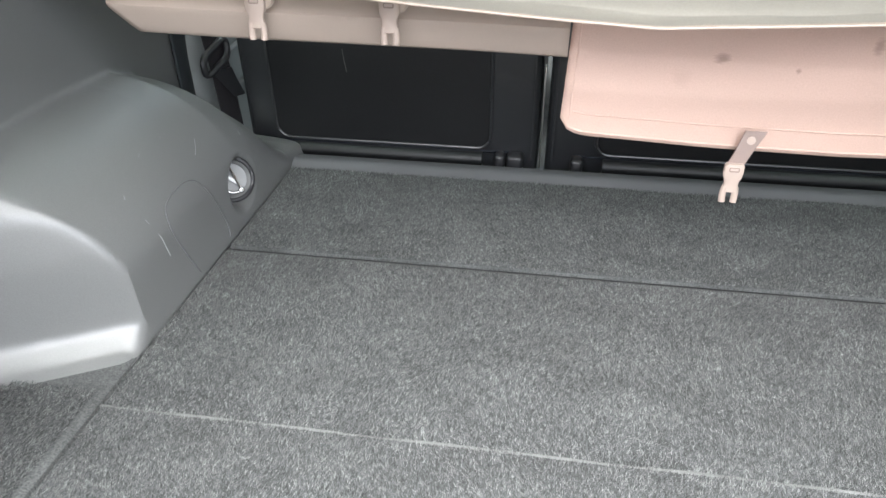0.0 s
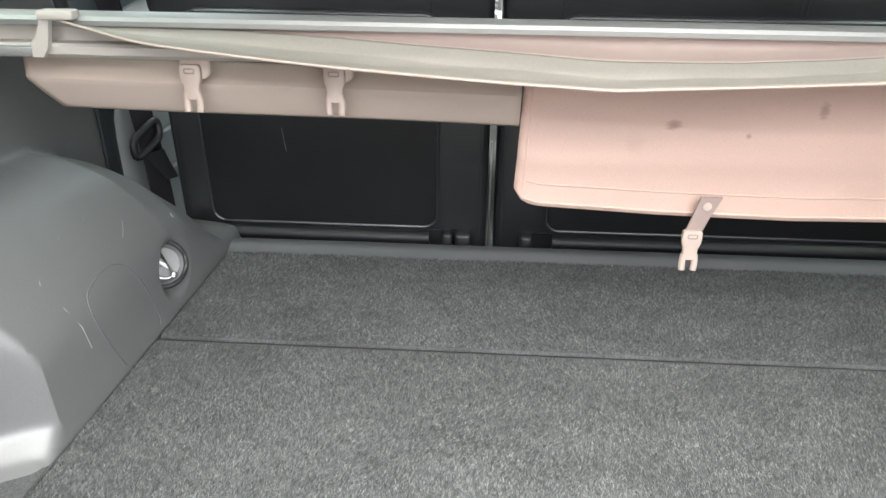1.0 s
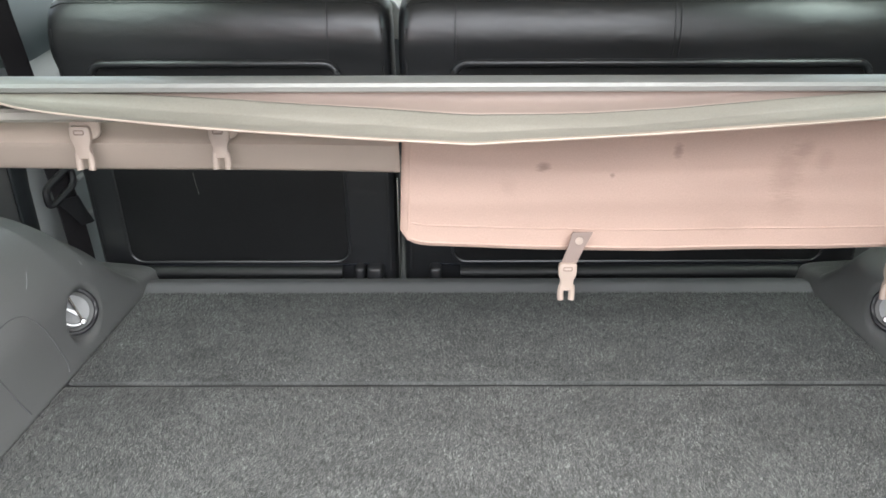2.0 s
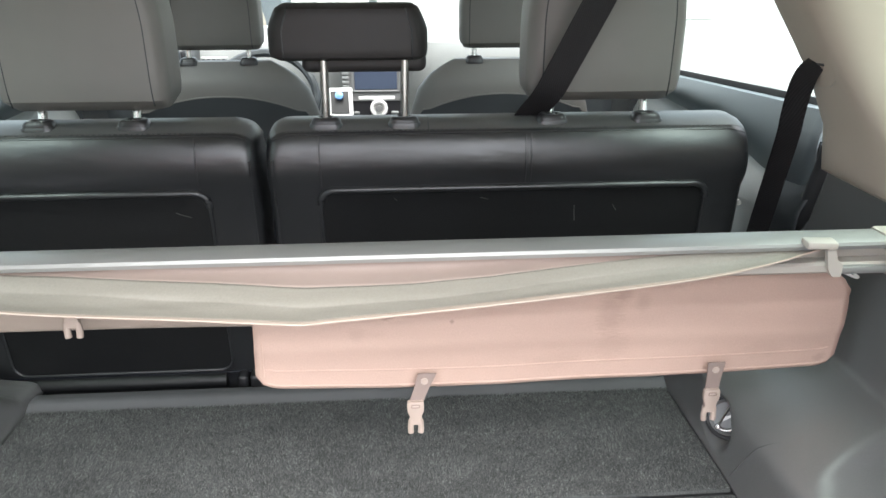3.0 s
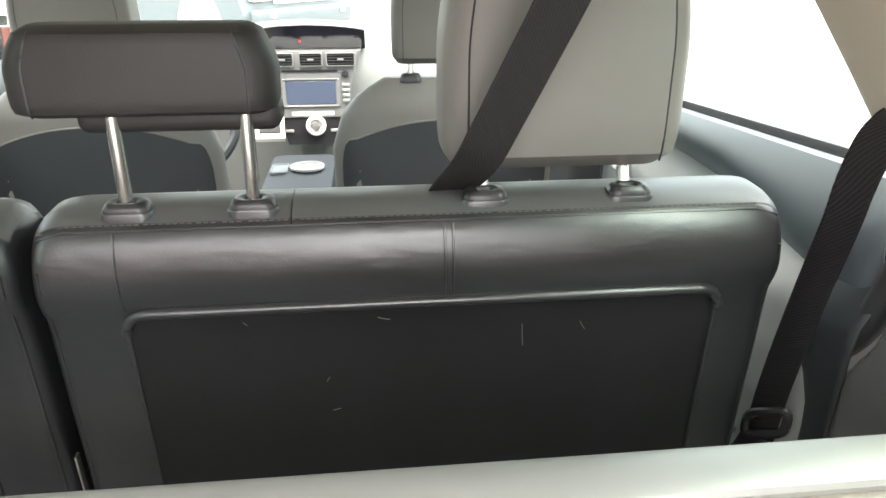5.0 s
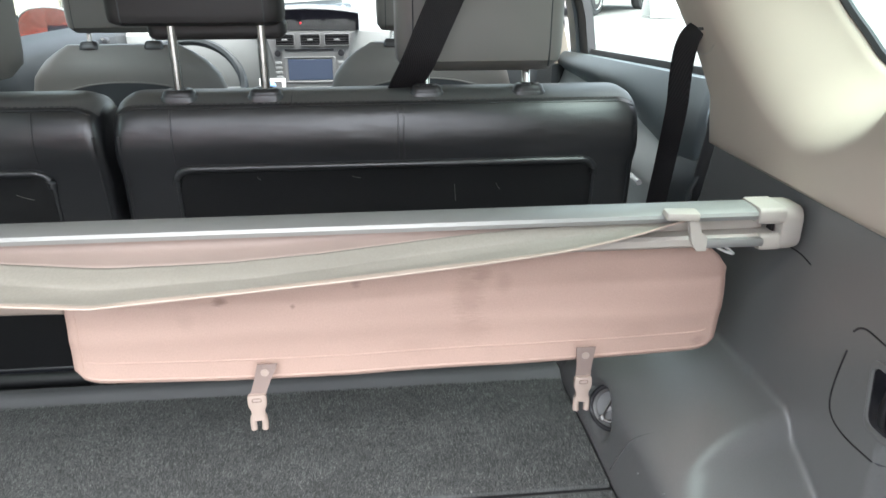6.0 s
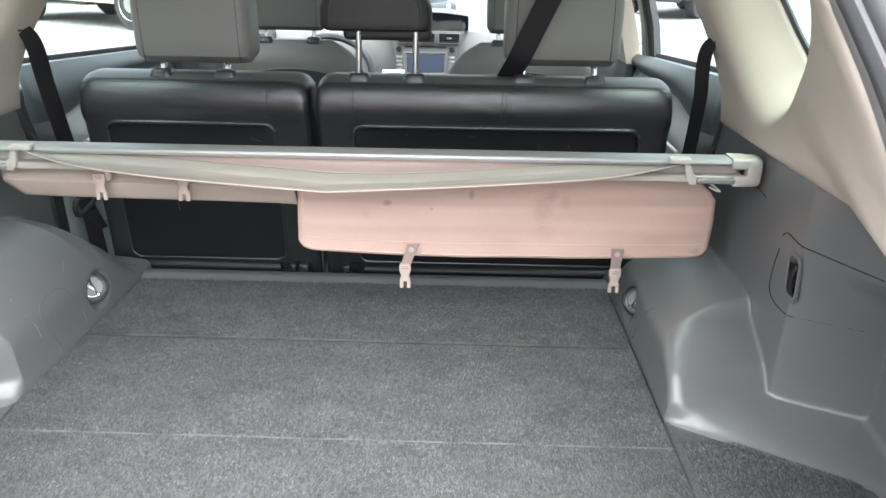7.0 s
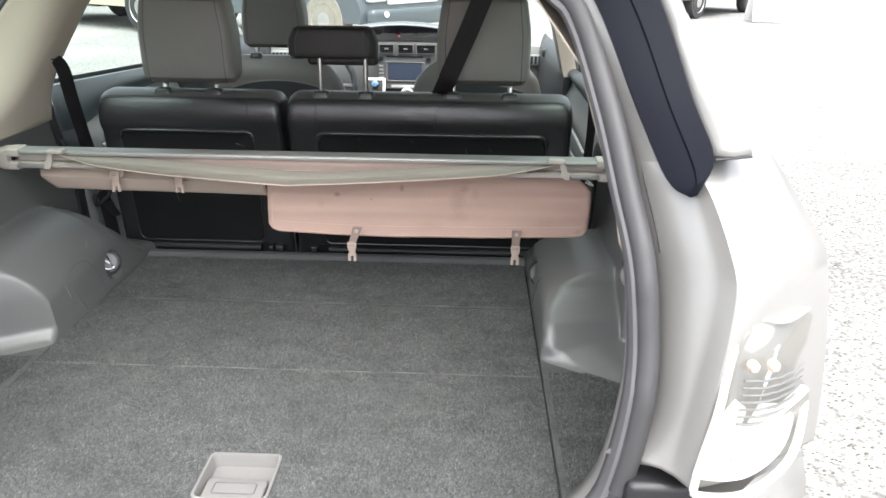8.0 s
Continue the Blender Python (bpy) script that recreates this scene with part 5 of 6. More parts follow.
def front_seat(cx, label):
    s = thing("front_seat", (cx, 1.0, -0.3), label, "seat", "front seats")
    rings = []
    for k in range(33):
        t = k / 32
        w, y, d = front_back(t)
        ring = []
        for i in range(40):
            a = math.tau * i / 40
            ca, sa = math.cos(a), math.sin(a)
            ring.append((w / 2 * math.copysign(abs(ca) ** 0.5, ca), y - 1.0 + d / 2 * math.copysign(abs(sa) ** 0.8, sa), 0.05 + 0.645 * t))
        rings.append(ring)
    part("backrest", loft(rings), M_GREYL, s, "light grey leather backrest")
    top = [(-0.225 + 0.45 * k / 16, 0.305 - 0.055 * abs(-1 + k / 8) ** 2.2) for k in range(17)]
    out = top + [(0.235, 0.16), (0.215, -0.05), (0.20, -0.22), (-0.20, -0.22), (-0.215, -0.05), (-0.235, 0.16)]
    out = [(q.x, q.z) for q in smoothline([(x, 0, z) for x, z in out], 3, True)]
    cz = 0.05
    part("rear_panel", loft([[(x * k, front_rear_y(x * k, cz + (z - cz) * k) - 1.0 - d, cz + (z - cz) * k + 0.3) for x, z in out] for k, d in ((1.0, -0.004), (1.0, 0.002), (0.98, 0.003), (0.7, 0.003), (0.4, 0.003), (0.03, 0.003))]), M_GREYD, s, "dark grey rear panel with an arched seam")
    part("seam", tube([(x * 1.005, front_rear_y(x, z) - 1.0 - 0.002, z * 1.004 + 0.3) for x, z in out[:49]], 0.0022, 6), M_GREYL, s)
    part("cushion", box(0, 0.36, 0.07, 0.50, 0.52, 0.15, 0.05, 4), M_GREYL, s)
    headrest(s, cx, 0.235, 0.425, 0.20, 0.10, M_GREYL, (cx - 0.078, cx + 0.078), y=0.985, post_z0=0.395, post_y=0.973)
    return s


front_seat(-0.38, "grey leather driver seat seen from behind")
front_seat(0.375, "grey leather passenger seat seen from behind")

dash = thing("dashboard", (0, 2.0, 0.2), "pale grey dashboard with centre display and vents", "dashboard")
do = Vector((0, 2.0, 0.2))
dp = [(2.45, 0.36), (2.28, 0.385), (2.12, 0.37), (2.04, 0.33), (2.02, 0.24), (2.06, 0.12), (2.12, -0.05), (2.2, -0.3), (2.45, -0.3)]
part("body", loft([[Vector((x, y + 0.05 * abs(x), z - 0.03 * abs(x))) - do for y, z in dp] for x in [-0.74 + 0.148 * k for k in range(11)]]), M_DASH, dash)
part("display_hood", loft([[Vector((x, y, z)) - do for y, z in ((2.20, 0.385), (2.08, 0.425 - 0.4 * x * x), (1.985, 0.412 - 0.4 * x * x), (1.99, 0.400 - 0.4 * x * x), (2.02, 0.33), (2.2, 0.33))] for x in (-0.22, -0.18, -0.1, 0, 0.1, 0.17, 0.205)]), M_GLOSSB, dash, "glossy black display hood")
part("hood_lip", tube([Vector((x, 1.992, 0.4145 - 0.4 * x * x)) - do for x in (-0.215, -0.15, -0.07, 0.0, 0.07, 0.14, 0.2)], 0.0045, 8), M_DASH, dash)
def stack_x(z):
    return 0.10 + 0.078 * (z - 0.03) / 0.30


part("stack_panel", loft([[Vector((0.012 + x, y, z)) - do for x, y in ((-stack_x(z), 2.1), (-stack_x(z), 1.985), (-stack_x(z) + 0.01, 1.975), (stack_x(z) - 0.01, 1.975), (stack_x(z), 1.985), (stack_x(z), 2.1))] for z in (0.10, 0.16, 0.22, 0.28, 0.328)]), M_SILVERP, dash, "silver plastic centre panel")
part("climate_panel", loft([[Vector((0.012 + x, y, z)) - do for x, y in ((-stack_x(z), 2.1), (-stack_x(z), 1.98), (stack_x(z), 1.98), (stack_x(z), 2.1))] for z in (0.0, 0.05, 0.098)]), M_BLACK, dash)
part("screen_bezel", loft([[Vector((0.010 + u * k, y, 0.186 + v * k)) - do for u, v in rrect(0.20, 0.098, 0.006, 3)] for k, y in ((1.0, 1.977), (1.0, 1.971), (0.97, 1.969), (0.88, 1.971), (0.86, 1.974))], True, False), M_SILVERP, dash)
part("screen", box(0.010, 1.9735 - 2.0, 0.186 - 0.2, 0.172, 0.004, 0.080, 0.001, 1), M_SCREEN, dash, "unlit blue-grey touch screen")
part("disc_slot", box(0.010, 1.973 - 2.0, 0.262 - 0.2, 0.19, 0.005, 0.008, 0.002, 2), M_BLACK, dash)
for bx in (-0.112, 0.132):
    for bz in (0.158, 0.176, 0.194, 0.212):
        part("button", box(bx, 1.972 - 2.0, bz - 0.2, 0.026, 0.008, 0.012, 0.002, 2), M_DASH, dash)
    part("small_knob", lathe([(0.0, 0.0), (0.013, 0.0), (0.012, 0.012), (0.0, 0.013)], 18, pose(bx, 1.975 - 2.0, 0.250 - 0.2, 90)), M_BLACK, dash)
for vx, vw in ((-0.082, 0.072), (0.015, 0.076), (0.118, 0.096)):
    vt = part("vent", loft([[Vector((vx + u * k, y, 0.300 + v * k)) - do for u, v in rrect(vw, 0.042, 0.005, 3)] for k, y in ((1.06, 1.976), (1.06, 1.962), (0.97, 1.962), (0.95, 1.974))], True, False), M_SILVERP, dash)
    part("duct", box(vx, 1.973 - 2.0, 0.100, vw * 0.95, 0.004, 0.04), M_BLACK, vt, smooth=False)
    for k in range(4):
        part("slat", box(vx, 1.967 - 2.0, 0.086 + 0.0095 * k, vw * 0.93, 0.006, 0.0022), M_GUIDE, vt, smooth=False)
    part("slider", box(vx, 1.962 - 2.0, 0.100, 0.022, 0.008, 0.008, 0.002, 2), M_SILVERP, vt)
part("dial", lathe([(0.0, 0.0), (0.036, 0.0), (0.036, 0.016), (0.031, 0.020), (0.024, 0.019), (0.022, 0.012), (0.0, 0.012)], 28, pose(0.020, -0.02, -0.13, 90)), M_LENS, dash, "white dial ring")
part("dial_knob", lathe([(0.0, 0.012), (0.016, 0.012), (0.014, 0.024), (0.0, 0.025)], 20, pose(0.020, -0.02, -0.13, 90)), M_SILVERP, dash)
part("climate_display", box(0.012, 1.977 - 2.0, 0.112 - 0.2, 0.15, 0.006, 0.016, 0.003, 2), M_LENS, dash)
for bx in (-0.075, 0.085):
    part("button", box(bx, 1.978 - 2.0, 0.05 - 0.2, 0.03, 0.006, 0.012, 0.003, 2), M_DASH, dash)
part("shift_plate", loft([[Vector((-0.135 + u, 1.90 + (0.10 - z) * 0.5 + y, z + v)) - do for u, v, y in ((-0.05, 0.05, 0.03), (0.05, 0.05, 0.03), (0.055, -0.06, -0.03), (-0.045, -0.06, -0.03))] for z in (0.10, 0.112)]), M_LENS, dash, "white shift surround")
part("shift_inset", loft([[Vector((-0.135 + 0.72 * u, 1.90 + (0.10 - z) * 0.5 + 0.72 * y, z + 0.72 * v)) - do for u, v, y in ((-0.05, 0.05, 0.03), (0.05, 0.05, 0.03), (0.055, -0.06, -0.03), (-0.045, -0.06, -0.03))] for z in (0.108, 0.1150)]), M_GUIDE, dash)
part("shift_knob", lathe([(0.0, 0.0), (0.006, 0.0), (0.006, 0.03), (0.016, 0.035), (0.016, 0.05), (0.0, 0.056)], 16, pose(-0.135, -0.07, -0.085, 60)), M_BLUE, dash, "blue-topped shift knob")
part("warning_light", lathe([(0.0, 0.0), (0.004, 0.0), (0.0, 0.002)], 12, pose(-0.020, 2.002 - 2.0, 0.359 - 0.2, 90)), M_REDLAMP, dash, "small red lamp")
for vx in (-0.64, 0.68):
    vt = part("side_vent", box(vx, 2.045 - 2.0, 0.245 - 0.2, 0.11, 0.02, 0.055, 0.006, 3), M_DASH, dash)
    for k in range(5):
        part("slat", box(vx - 0.04 + 0.02 * k, 2.034 - 2.0, 0.245 - 0.2, 0.012, 0.004, 0.04), M_BLACK, vt, smooth=False)
part("airbag_seam", tube([Vector((0.40 + u, 2.008, 0.17 + v)) - do for u, v in rrect(0.09, 0.03, 0.006, 3)], 0.0012, 5, close=True), M_BLACK, dash)

console = thing("centre_console", (0.025, 1.18, -0.34), "dark grey centre console with a round cup holder", "console")
part("box", loft([[(u * k, v * k, z) for u, v in rrect(0.18, 0.42, 0.03, 4)] for k, z in ((1.05, 0.0), (1.0, 0.40), (0.97, 0.452), (0.92, 0.462), (0.05, 0.463))]), M_GREYD, console)
part("cup_ring", lathe([(0.045, 0.0), (0.045, 0.006), (0.038, 0.007), (0.034, -0.002), (0.033, -0.030), (0.0, -0.032)], 28, pose(0.015, 0.05, 0.466)), M_LENS, console, "white cup holder ring")
part("tray_edge", loft([[(-0.055 + u * k, 0.045 + v * k, z) for u, v in rrect(0.045, 0.085, 0.012, 4)] for k, z in ((1.0, 0.462), (1.0, 0.468), (0.9, 0.470), (0.8, 0.466), (0.05, 0.465))]), M_DOORLOW, console)
part("lower_tunnel", box(0.03, 0.55, 0.12, 0.24, 0.7, 0.24, 0.02, 3), M_BLACK, console)

wheel = thing("steering_wheel", (-0.38, 1.62, 0.17), "dark grey leather steering wheel", "steering wheel")
wm = Matrix.Rotation(radians(65), 4, "X")
part("rim", tube([wm @ Vector((0.185 * math.cos(a), 0.175 * math.sin(a), 0)) for a in [k * math.tau / 40 for k in range(40)]], 0.015, 8, close=True), M_GREYD, wheel)
part("hub", lathe([(0.0, -0.03), (0.07, -0.02), (0.075, 0.01), (0.0, 0.02)], 20, wm), M_GREYD, wheel)
for a in (0, 180, 270):
    part("spoke", tube([wm @ Vector((0.06 * math.cos(radians(a)), 0.06 * math.sin(radians(a)), 0)), wm @ Vector((0.18 * math.cos(radians(a)), 0.17 * math.sin(radians(a)), 0))], 0.012, 8), M_SILVERP, wheel)

ws = sheet(lambda u, v: ((2 * u - 1) * (0.72 - 0.12 * v), 2.42 - 0.97 * v, 0.38 + 0.43 * v), 6, 6)
windscreen = tagged(link("window_1", ws, M_TINT), "clear sloping windscreen", "window", kind="structure")
windscreen.visible_shadow = False


# ---- door mirrors ----
for sx in (-1, 1):
    mi = thing("door_mirror", (sx * 0.869, 1.79, 0.363), "silver door mirror on the front door", "mirror", "door mirrors")
    ov = [(0.105 * math.copysign(abs(math.cos(a)) ** 0.8, math.cos(a)), 0.075 * math.copysign(abs(math.sin(a)) ** 0.8, math.sin(a))) for a in [k * math.tau / 28 for k in range(28)]]
    part("shell", loft([[(u * k, y, v * k) for u, v in ov] for k, y in ((0.96, -0.012), (1.0, 0.0), (0.98, 0.04), (0.8, 0.085), (0.35, 0.11), (0.03, 0.115))]), M_PAINT, mi)
    part("bezel", loft([[(u * k, y, v * k) for u, v in ov] for k, y in ((0.97, -0.013), (0.93, -0.016), (0.90, -0.008))], True, False), M_BLACK, mi)
    part("mirror_glass", loft([[(u * k, -0.0135, v * k) for u, v in ov] for k in (0.92, 0.5, 0.02)]), M_MIRROR, mi)
    part("arm", box(-sx * 0.13, 0.04, -0.05, 0.10, 0.06, 0.04, 0.012, 3), M_BLACK, mi)
    mi.rotation_euler = (radians(-5), 0, radians(-sx * 0.5))


# ---- outside: parked cars, sign, greenery, buildings ----
M_GREYBLUE = mat("grey_blue_car_paint", (0.055, 0.07, 0.078), 0.3, vary=0.05, coat=0.5)
M_DARKCAR = mat("charcoal_car_paint", (0.03, 0.032, 0.036), 0.3, vary=0.05, coat=0.5)
M_TANCAR = mat("sand_car_paint", (0.40, 0.36, 0.28), 0.35, vary=0.05, coat=0.4)
M_TYRE = mat("tyre_rubber", (0.03, 0.03, 0.032), 0.8, vary=0.1)
# tyre as seen through windscreen glare: the haze is put into the tan colour
M_HAZETYRE = mat("haze_washed_tyre_rubber", (0.22, 0.205, 0.165), 0.9, vary=0.15)
M_GRASS = mat("dry_grass", (0.16, 0.19, 0.07), 0.9, vary=0.4, vscale=2, fine=0.5, fscale=60)
M_LEAF = mat("hedge_leaves", (0.07, 0.11, 0.035), 0.7, vary=0.4, vscale=3)
M_SIGN = mat("white_sign_board", (0.80, 0.80, 0.78), 0.5, vary=0.03)
M_RED = mat("red_painted_wall", (0.50, 0.12, 0.08), 0.7, vary=0.1, vscale=2)
M_BLUEW = mat("blue_painted_wall", (0.06, 0.16, 0.42), 0.6, vary=0.1, vscale=2)


def parked_car(at, turn, paint, label, long=4.6, wide=1.9, high=1.75, wheel_r=0.37, washed=False):
    """A parked car, its nose towards its own -y."""
    c = thing("parked_car", at, label, "car", "parked cars")
    h, w = high, wide / 2
    prof = [(-0.50, 0.42), (-0.505, 0.62), (-0.48, 0.90), (-0.22, 1.04), (-0.10, 1.06), (0.03, h * 0.94), (0.10, h), (0.38, h * 0.99), (0.47, 1.05), (0.50, 0.90), (0.50, 0.42)]
    rings = []
    for k in range(13):
        a = -1 + k / 6
        ring = []
        for y, z in prof:
            zz = 0.42 + (z - 0.42) * (1 - 0.10 * abs(a) ** 5)
            inw = 1 - 0.16 * max(0, z - 1.04) / (h - 1.04)
            yy = y * (1 - 0.06 * abs(a) ** 4)
            ring.append((a * w * inw, yy * long, zz))
        rings.append(ring)
    part("body", loft(rings), paint, c)
    part("windscreen", sheet(lambda u, v: ((2 * u - 1) * w * 0.80 * (1 - 0.08 * v), (-0.105 + 0.135 * v) * long - 0.02, 1.08 + (h * 0.92 - 1.08) * v), 6, 4), M_GLOSSB, c, solid=0.01)
    part("bumper", box(0, -0.505 * long, 0.50, wide * 0.96, 0.16, 0.26, 0.06, 3), paint, c)
    # on the glare-washed car, white here stands for the nose's bright reflection
    part("grille", box(0, -0.503 * long, 0.80, wide * 0.56, 0.06, 0.24, 0.02, 2), M_SIGN if washed else M_BLACK, c)
    for sx in (-1, 1):
        part("headlight", box(sx * w * 0.74, -0.49 * long, 0.80, 0.36, 0.14, 0.17, 0.05, 3), M_LENS, c)
        part("fog_lamp", lathe([(0.0, 0.0), (0.045, 0.0), (0.04, 0.02), (0.0, 0.02)], 16, pose(sx * w * 0.70, -0.515 * long - 0.04, 0.56, 90)), M_LENS, c)
        part("side_window", sheet(lambda u, v: (sx * (w * (1.0 - 0.15 * (0.1 + 0.8 * v)) + 0.004), (-0.06 + 0.10 * v + (0.46 - 0.14 * v) * u) * long, 1.07 + (h * 0.92 - 1.07) * v), 8, 4), M_GLOSSB, c, solid=0.01)
        for y in (-0.31, 0.30):
            t = part("wheel", lathe([(wheel_r * 0.62, -0.11), (wheel_r * 0.95, -0.11), (wheel_r, -0.08), (wheel_r, 0.08), (wheel_r * 0.95, 0.11), (wheel_r * 0.62, 0.11)], 28, pose(sx * (w - 0.10), y * long, wheel_r, 0, 90)), M_HAZETYRE if washed else M_TYRE, c)
            part("rim", lathe([(0.0, 0.02), (wheel_r * 0.2, 0.03), (wheel_r * 0.55, -0.0), (wheel_r * 0.64, 0.03), (wheel_r * 0.64, -0.02), (0.0, -0.02)], 24, pose(sx * (w - 0.10 + 0.09), y * long, wheel_r, 0, sx * 90)), M_STEEL, t)
    c.rotation_euler = (0, 0, radians(turn))
    return c


parked_car((-2.44, 10.98, GROUND), 53, M_GREYBLUE, "grey-blue off-road car with pale wheels parked on gravel", 4.7, 1.95, 1.85, 0.42, True)
parked_car((1.6, 26.0, GROUND), 90, M_DARKCAR, "charcoal car parked side-on across the gravel lot")
parked_car((5.75, 17.5, GROUND), -42, M_DARKCAR, "charcoal car with bright wheels parked side-on", 4.6, 1.85, 1.6, 0.36)
parked_car((-6.45, 13.05, GROUND), 60, M_TANCAR, "sand coloured pickup parked on gravel", 5.2, 1.95, 1.85, 0.42)
parked_car((-10.5, 18.5, GROUND), 75, M_DARKCAR, "dark car parked by the grass", 4.8, 1.9, 1.8, 0.42)
parked_car((-12.5, 13.0, GROUND), 95, M_TANCAR, "pale truck parked by the grass", 5.4, 2.0, 1.9, 0.45)

sg = thing("sign_stand", (6.75, 15.2, GROUND), "white folding sign with a grey arrow on gravel", "sign")
for s in (-1, 1):
    part("board", box(0, s * 0.16, 0.42, 0.66, 0.03, 0.84, 0.01, 2, rx=s * 20), M_SIGN, sg)
part("arrow_shaft", box(0.03, -0.185, 0.55, 0.30, 0.006, 0.035, rx=-20), M_TRIM2, sg, smooth=False)
ah = bmesh.new()
ah.faces.new([ah.verts.new(q) for q in ((-0.12, -0.19, 0.49), (-0.12, -0.145, 0.61), (-0.24, -0.168, 0.55))])
part("arrow_head", ah, M_TRIM2, sg, smooth=False, solid=0.004)

stones = np.random.default_rng(11)
n = 26000
far_y = stones.uniform(-1.6, 3.5, n)
base = np.stack([0.92 + 3.2 * stones.uniform(0, 1, n) ** 1.4, far_y, np.full(n, GROUND)], 1)
size = stones.uniform(0.003, 0.011, n)[:, None]
turn = stones.uniform(0, 2 * math.pi, n)
corner = [np.stack([np.cos(turn + a), 0.6 * np.sin(turn + a), np.zeros(n)], 1) * size for a in (0.0, 2.1, 4.2)]
peak = np.stack([stones.normal(0, 0.2, n), stones.normal(0, 0.2, n), stones.uniform(0.4, 0.8, n)], 1) * size
cob = np.stack([base + corner[0], base + corner[1], base + corner[2], base + peak], 1).reshape(-1, 3)
k4 = 4 * np.arange(n)
me = bpy.data.meshes.new("loose_stones")
me.from_pydata(cob.tolist(), [], np.concatenate([np.stack([k4 + a, k4 + b, k4 + 3], 1) for a, b in ((0, 1), (1, 2), (2, 0))]).tolist())
me.materials.append(M_STONE)
tagged(new("loose_stones", me), "small grey stones scattered over the pale gravel", "gravel", kind="stuff")

grass = tagged(link("grass_verge", sheet(lambda u, v: (-40 + 34 * u, 20.5 + 20 * v, GROUND + 0.02 + 0.05 * math.sin(31 * u) * math.sin(17 * v)), 24, 16), M_GRASS, solid=0.02), "dry yellow-green grass verge beside the gravel", "grass", kind="stuff")
rng = np.random.default_rng(5)
n = 14000
ctr = np.stack([rng.uniform(-45, 30, n), 36 + rng.normal(0, 1.6, n), GROUND + np.abs(rng.normal(0, 1, n)) * 1.6], 1)
ctr[:, 2] += 0.5 * np.sin(ctr[:, 0] * 0.9)
d1, d2 = rng.normal(0, 0.28, (n, 3)), rng.normal(0, 0.28, (n, 3))
tri = np.stack([ctr, ctr + d1, ctr + d2], 1).reshape(-1, 3)
me = bpy.data.meshes.new("hedge")
me.from_pydata(tri.tolist(), [], np.arange(3 * n).reshape(-1, 3).tolist())
me.materials.append(M_LEAF)
tagged(new("hedge", me), "far row of green shrubs behind the lot", "hedge", kind="stuff")

shop = thing("shop_building", (-7.0, -16.0, GROUND), "low red and blue painted building behind the car", "building")
part("wall", box(0, 0, 2.2, 9.0, 5.0, 3.2), M_RED, shop, smooth=False)
part("base_wall", box(0, 0, 0.3, 9.02, 5.02, 0.6), M_BLUEW, shop, smooth=False)
for k in range(4):
    part("window", box(-3.2 + 2.1 * k, 2.5, 1.9, 1.3, 0.06, 1.1, 0.02, 2), M_GLOSSB, shop)
part("roof", box(0, 0, 3.9, 9.5, 5.5, 0.2), M_TRIM2, shop, smooth=False)


# ---- carpet pile ----
def pile(name, areas, count, seed, label):
    """Short fibres lying on the carpet, too many to count."""
    r = np.random.default_rng(seed)
    sizes = np.array([(x1 - x0) * (y1 - y0) for x0, x1, y0, y1 in areas])
    pts = []
    for (x0, x1, y0, y1), share in zip(areas, sizes / sizes.sum()):
        k = int(count * share)
        pts.append(np.stack([r.uniform(x0, x1, k), r.uniform(y0, y1, k)], 1))
    xy = np.concatenate(pts)
    xy = xy[~((np.abs(xy[:, 0] - TX) < 0.061) & (np.abs(xy[:, 1] - TY) < 0.056)) & ((xy[:, 1] > -0.2795) | (xy[:, 1] < -0.2965))]
    k = len(xy)
    lay = np.sin(9 * xy[:, 0] + 4 * np.sin(7 * xy[:, 1])) + np.sin(13 * xy[:, 1] + 3 * np.sin(11 * xy[:, 0]))
    ang = r.normal(1.4, 0.6, k) + 0.25 * lay
    ln, wd = r.uniform(0.0025, 0.0055, k), r.uniform(0.00018, 0.00034, k)
    dx, dy = np.cos(ang), np.sin(ang)
    a = np.column_stack([xy[:, 0] - dy * wd, xy[:, 1] + dx * wd, np.full(k, -0.0002)])
    b = np.column_stack([xy[:, 0] + dy * wd, xy[:, 1] - dx * wd, np.full(k, -0.0002)])
    c = np.column_stack([xy[:, 0] + dx * ln, xy[:, 1] + dy * ln, r.uniform(0.0004, 0.0022, k)])
    me = bpy.data.meshes.new(name)
    me.vertices.add(3 * k)
    me.vertices.foreach_set("co", np.stack([a, b, c], 1).astype(np.float32).ravel())
    me.loops.add(3 * k)
    me.loops.foreach_set("vertex_index", np.arange(3 * k, dtype=np.int32))
    me.polygons.add(k)
    me.polygons.foreach_set("loop_start", np.arange(0, 3 * k, 3, dtype=np.int32))
    me.update(calc_edges=True)
    me.materials.append(M_FIBRE)
    ob = new(name, me)
    ob.parent = floor
    return tagged(ob, label, kind="stuff")


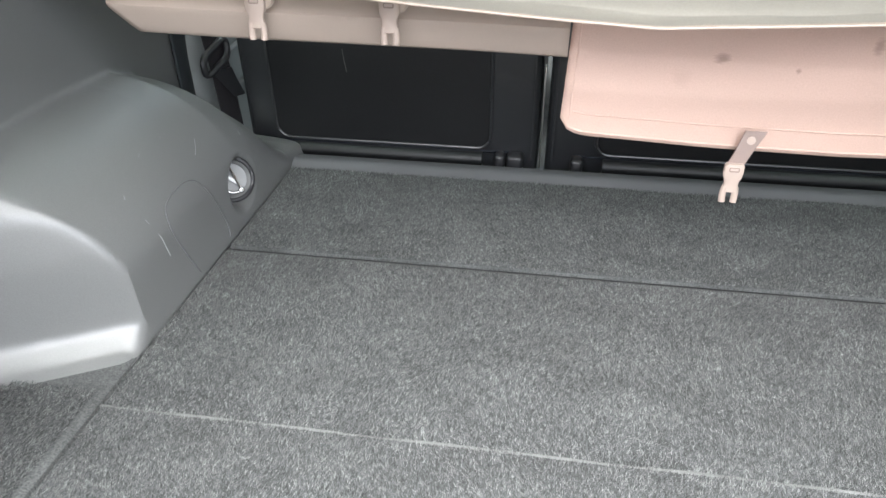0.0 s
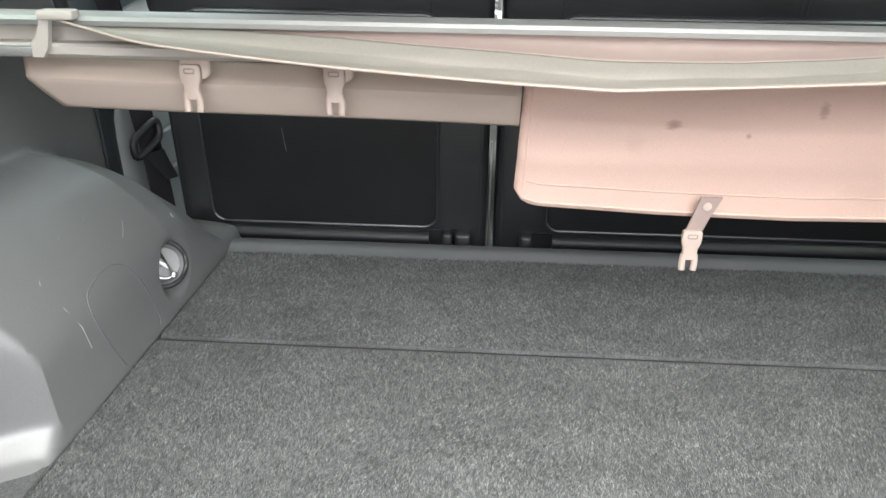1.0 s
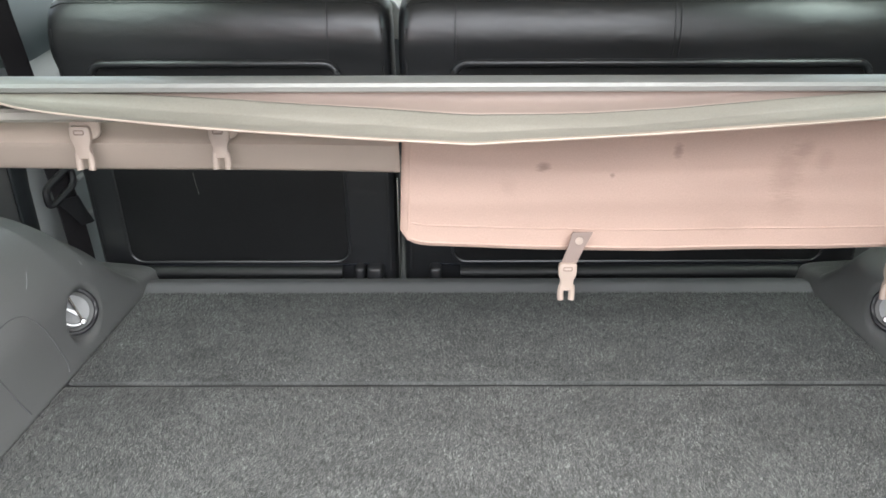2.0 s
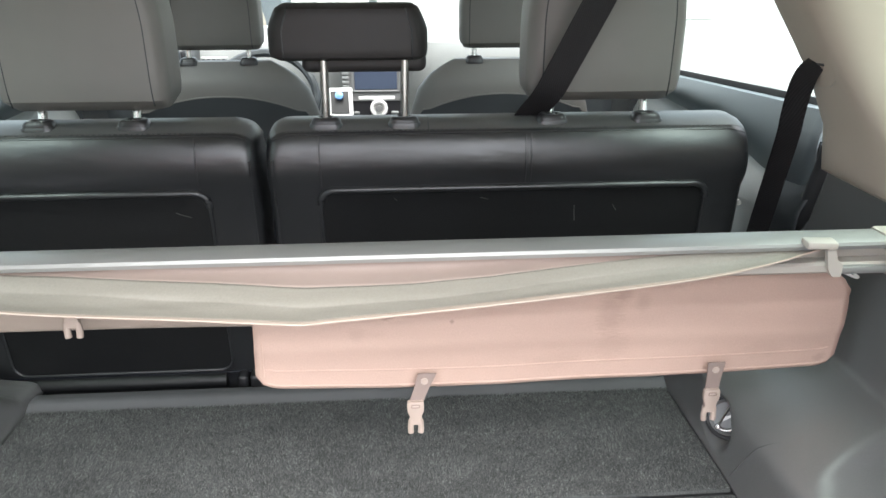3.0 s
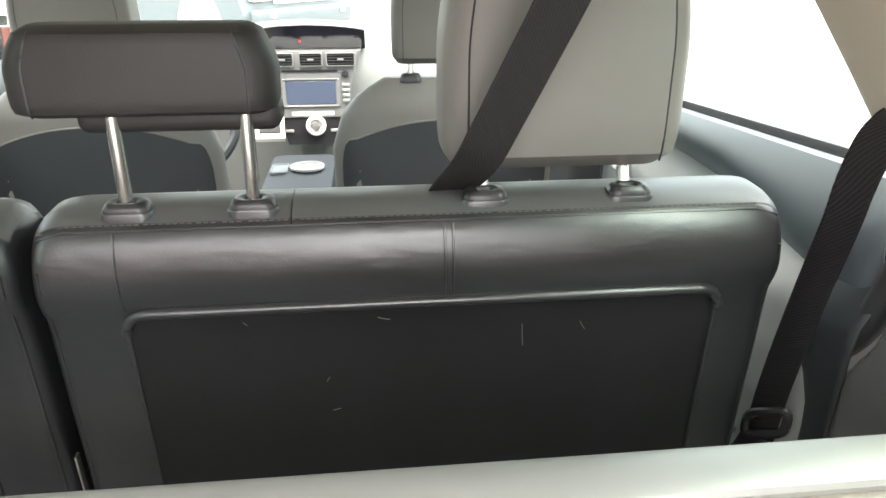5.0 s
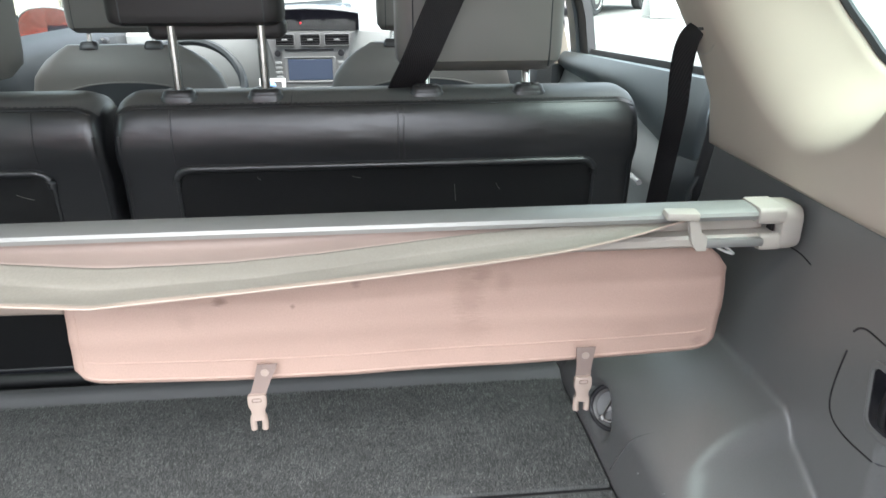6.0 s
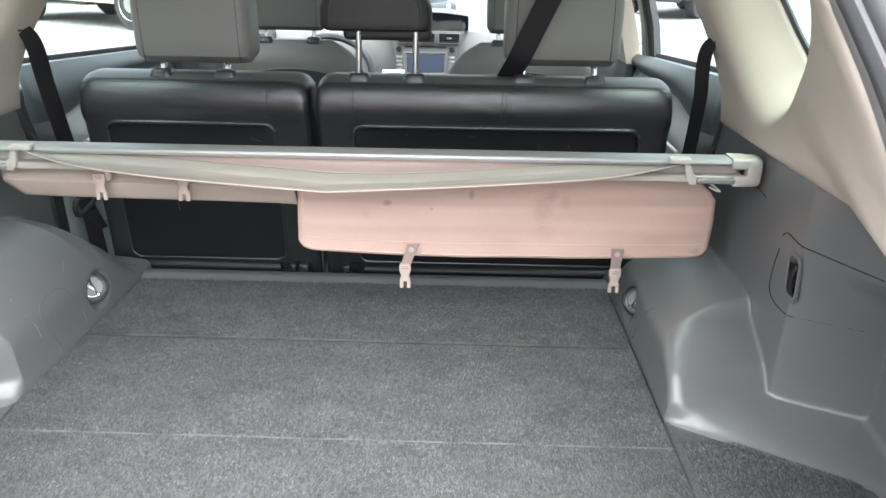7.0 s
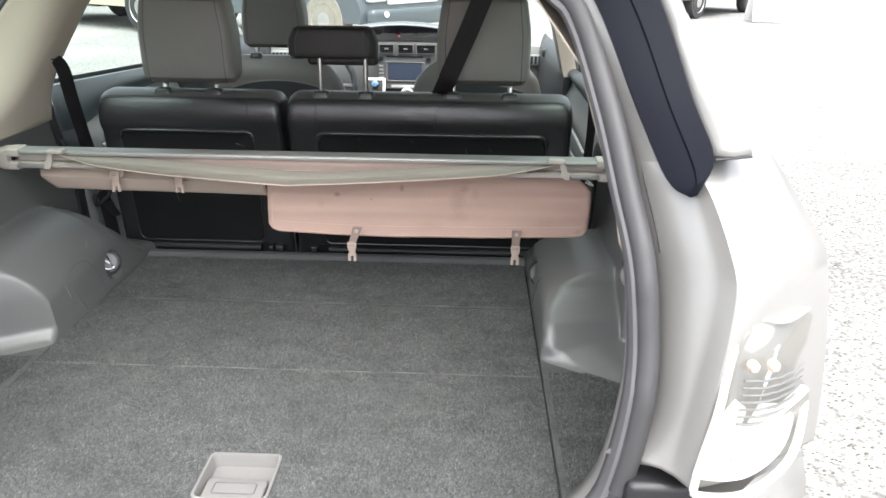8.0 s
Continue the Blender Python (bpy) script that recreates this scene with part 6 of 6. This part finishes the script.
M_FIBRE = bpy.data.materials.new("loose_fibres")
M_FIBRE.use_nodes = True
fn, fl = M_FIBRE.node_tree.nodes, M_FIBRE.node_tree.links
geo, ramp = fn.new("ShaderNodeNewGeometry"), fn.new("ShaderNodeValToRGB")
ramp.color_ramp.elements[0].color, ramp.color_ramp.elements[1].color = (0.009, 0.0095, 0.0097, 1), (0.27, 0.277, 0.272, 1)
ramp.color_ramp.elements.new(0.5).color = (0.050, 0.053, 0.053, 1)
ramp.color_ramp.elements.new(0.8).color = (0.15, 0.156, 0.154, 1)
fl.new(geo.outputs["Random Per Island"], ramp.inputs[0])
place, cloud, span, tone = fn.new("ShaderNodeTexCoord"), fn.new("ShaderNodeTexNoise"), fn.new("ShaderNodeMapRange"), fn.new("ShaderNodeVectorMath")
cloud.inputs["Scale"].default_value, cloud.inputs["Detail"].default_value = 1.0, 6
cloud.inputs["Roughness"].default_value = 0.6
brush = fn.new("ShaderNodeMapping")
brush.inputs["Scale"].default_value, brush.inputs["Rotation"].default_value = (15, 22, 1), (0, 0, math.radians(24))
span.inputs["From Min"].default_value, span.inputs["From Max"].default_value = 0.35, 0.65
span.inputs["To Min"].default_value, span.inputs["To Max"].default_value = 0.82, 1.20
tone.operation = "SCALE"
fl.new(place.outputs["Object"], brush.inputs["Vector"])
fl.new(brush.outputs[0], cloud.inputs["Vector"])
fl.new(cloud.outputs["Fac"], span.inputs["Value"])
fl.new(ramp.outputs[0], tone.inputs[0])
nap, nap_map, nap_span, both = fn.new("ShaderNodeTexNoise"), fn.new("ShaderNodeMapping"), fn.new("ShaderNodeMapRange"), fn.new("ShaderNodeMath")
nap_map.inputs["Scale"].default_value = (380, 85, 1)
nap_map.inputs["Rotation"].default_value = (0, 0, math.radians(8))
nap.inputs["Scale"].default_value, nap.inputs["Detail"].default_value = 1.0, 2
nap_span.inputs["From Min"].default_value, nap_span.inputs["From Max"].default_value = 0.3, 0.7
nap_span.inputs["To Min"].default_value, nap_span.inputs["To Max"].default_value = 0.68, 1.32
both.operation = "MULTIPLY"
fl.new(place.outputs["Object"], nap_map.inputs["Vector"])
fl.new(nap_map.outputs[0], nap.inputs["Vector"])
fl.new(nap.outputs["Fac"], nap_span.inputs["Value"])
fl.new(span.outputs[0], both.inputs[0])
fl.new(nap_span.outputs[0], both.inputs[1])
fl.new(both.outputs[0], tone.inputs["Scale"])
fl.new(tone.outputs[0], fn["Principled BSDF"].inputs["Base Color"])
fn["Principled BSDF"].inputs["Roughness"].default_value = 0.8
pile("carpet_pile", [(-0.5035, 0.5035, -0.99, -0.039), (-0.74, -0.52, -0.98, -0.56), (0.52, 0.74, -0.98, -0.56)], 1050000, 3, "short grey carpet fibres")
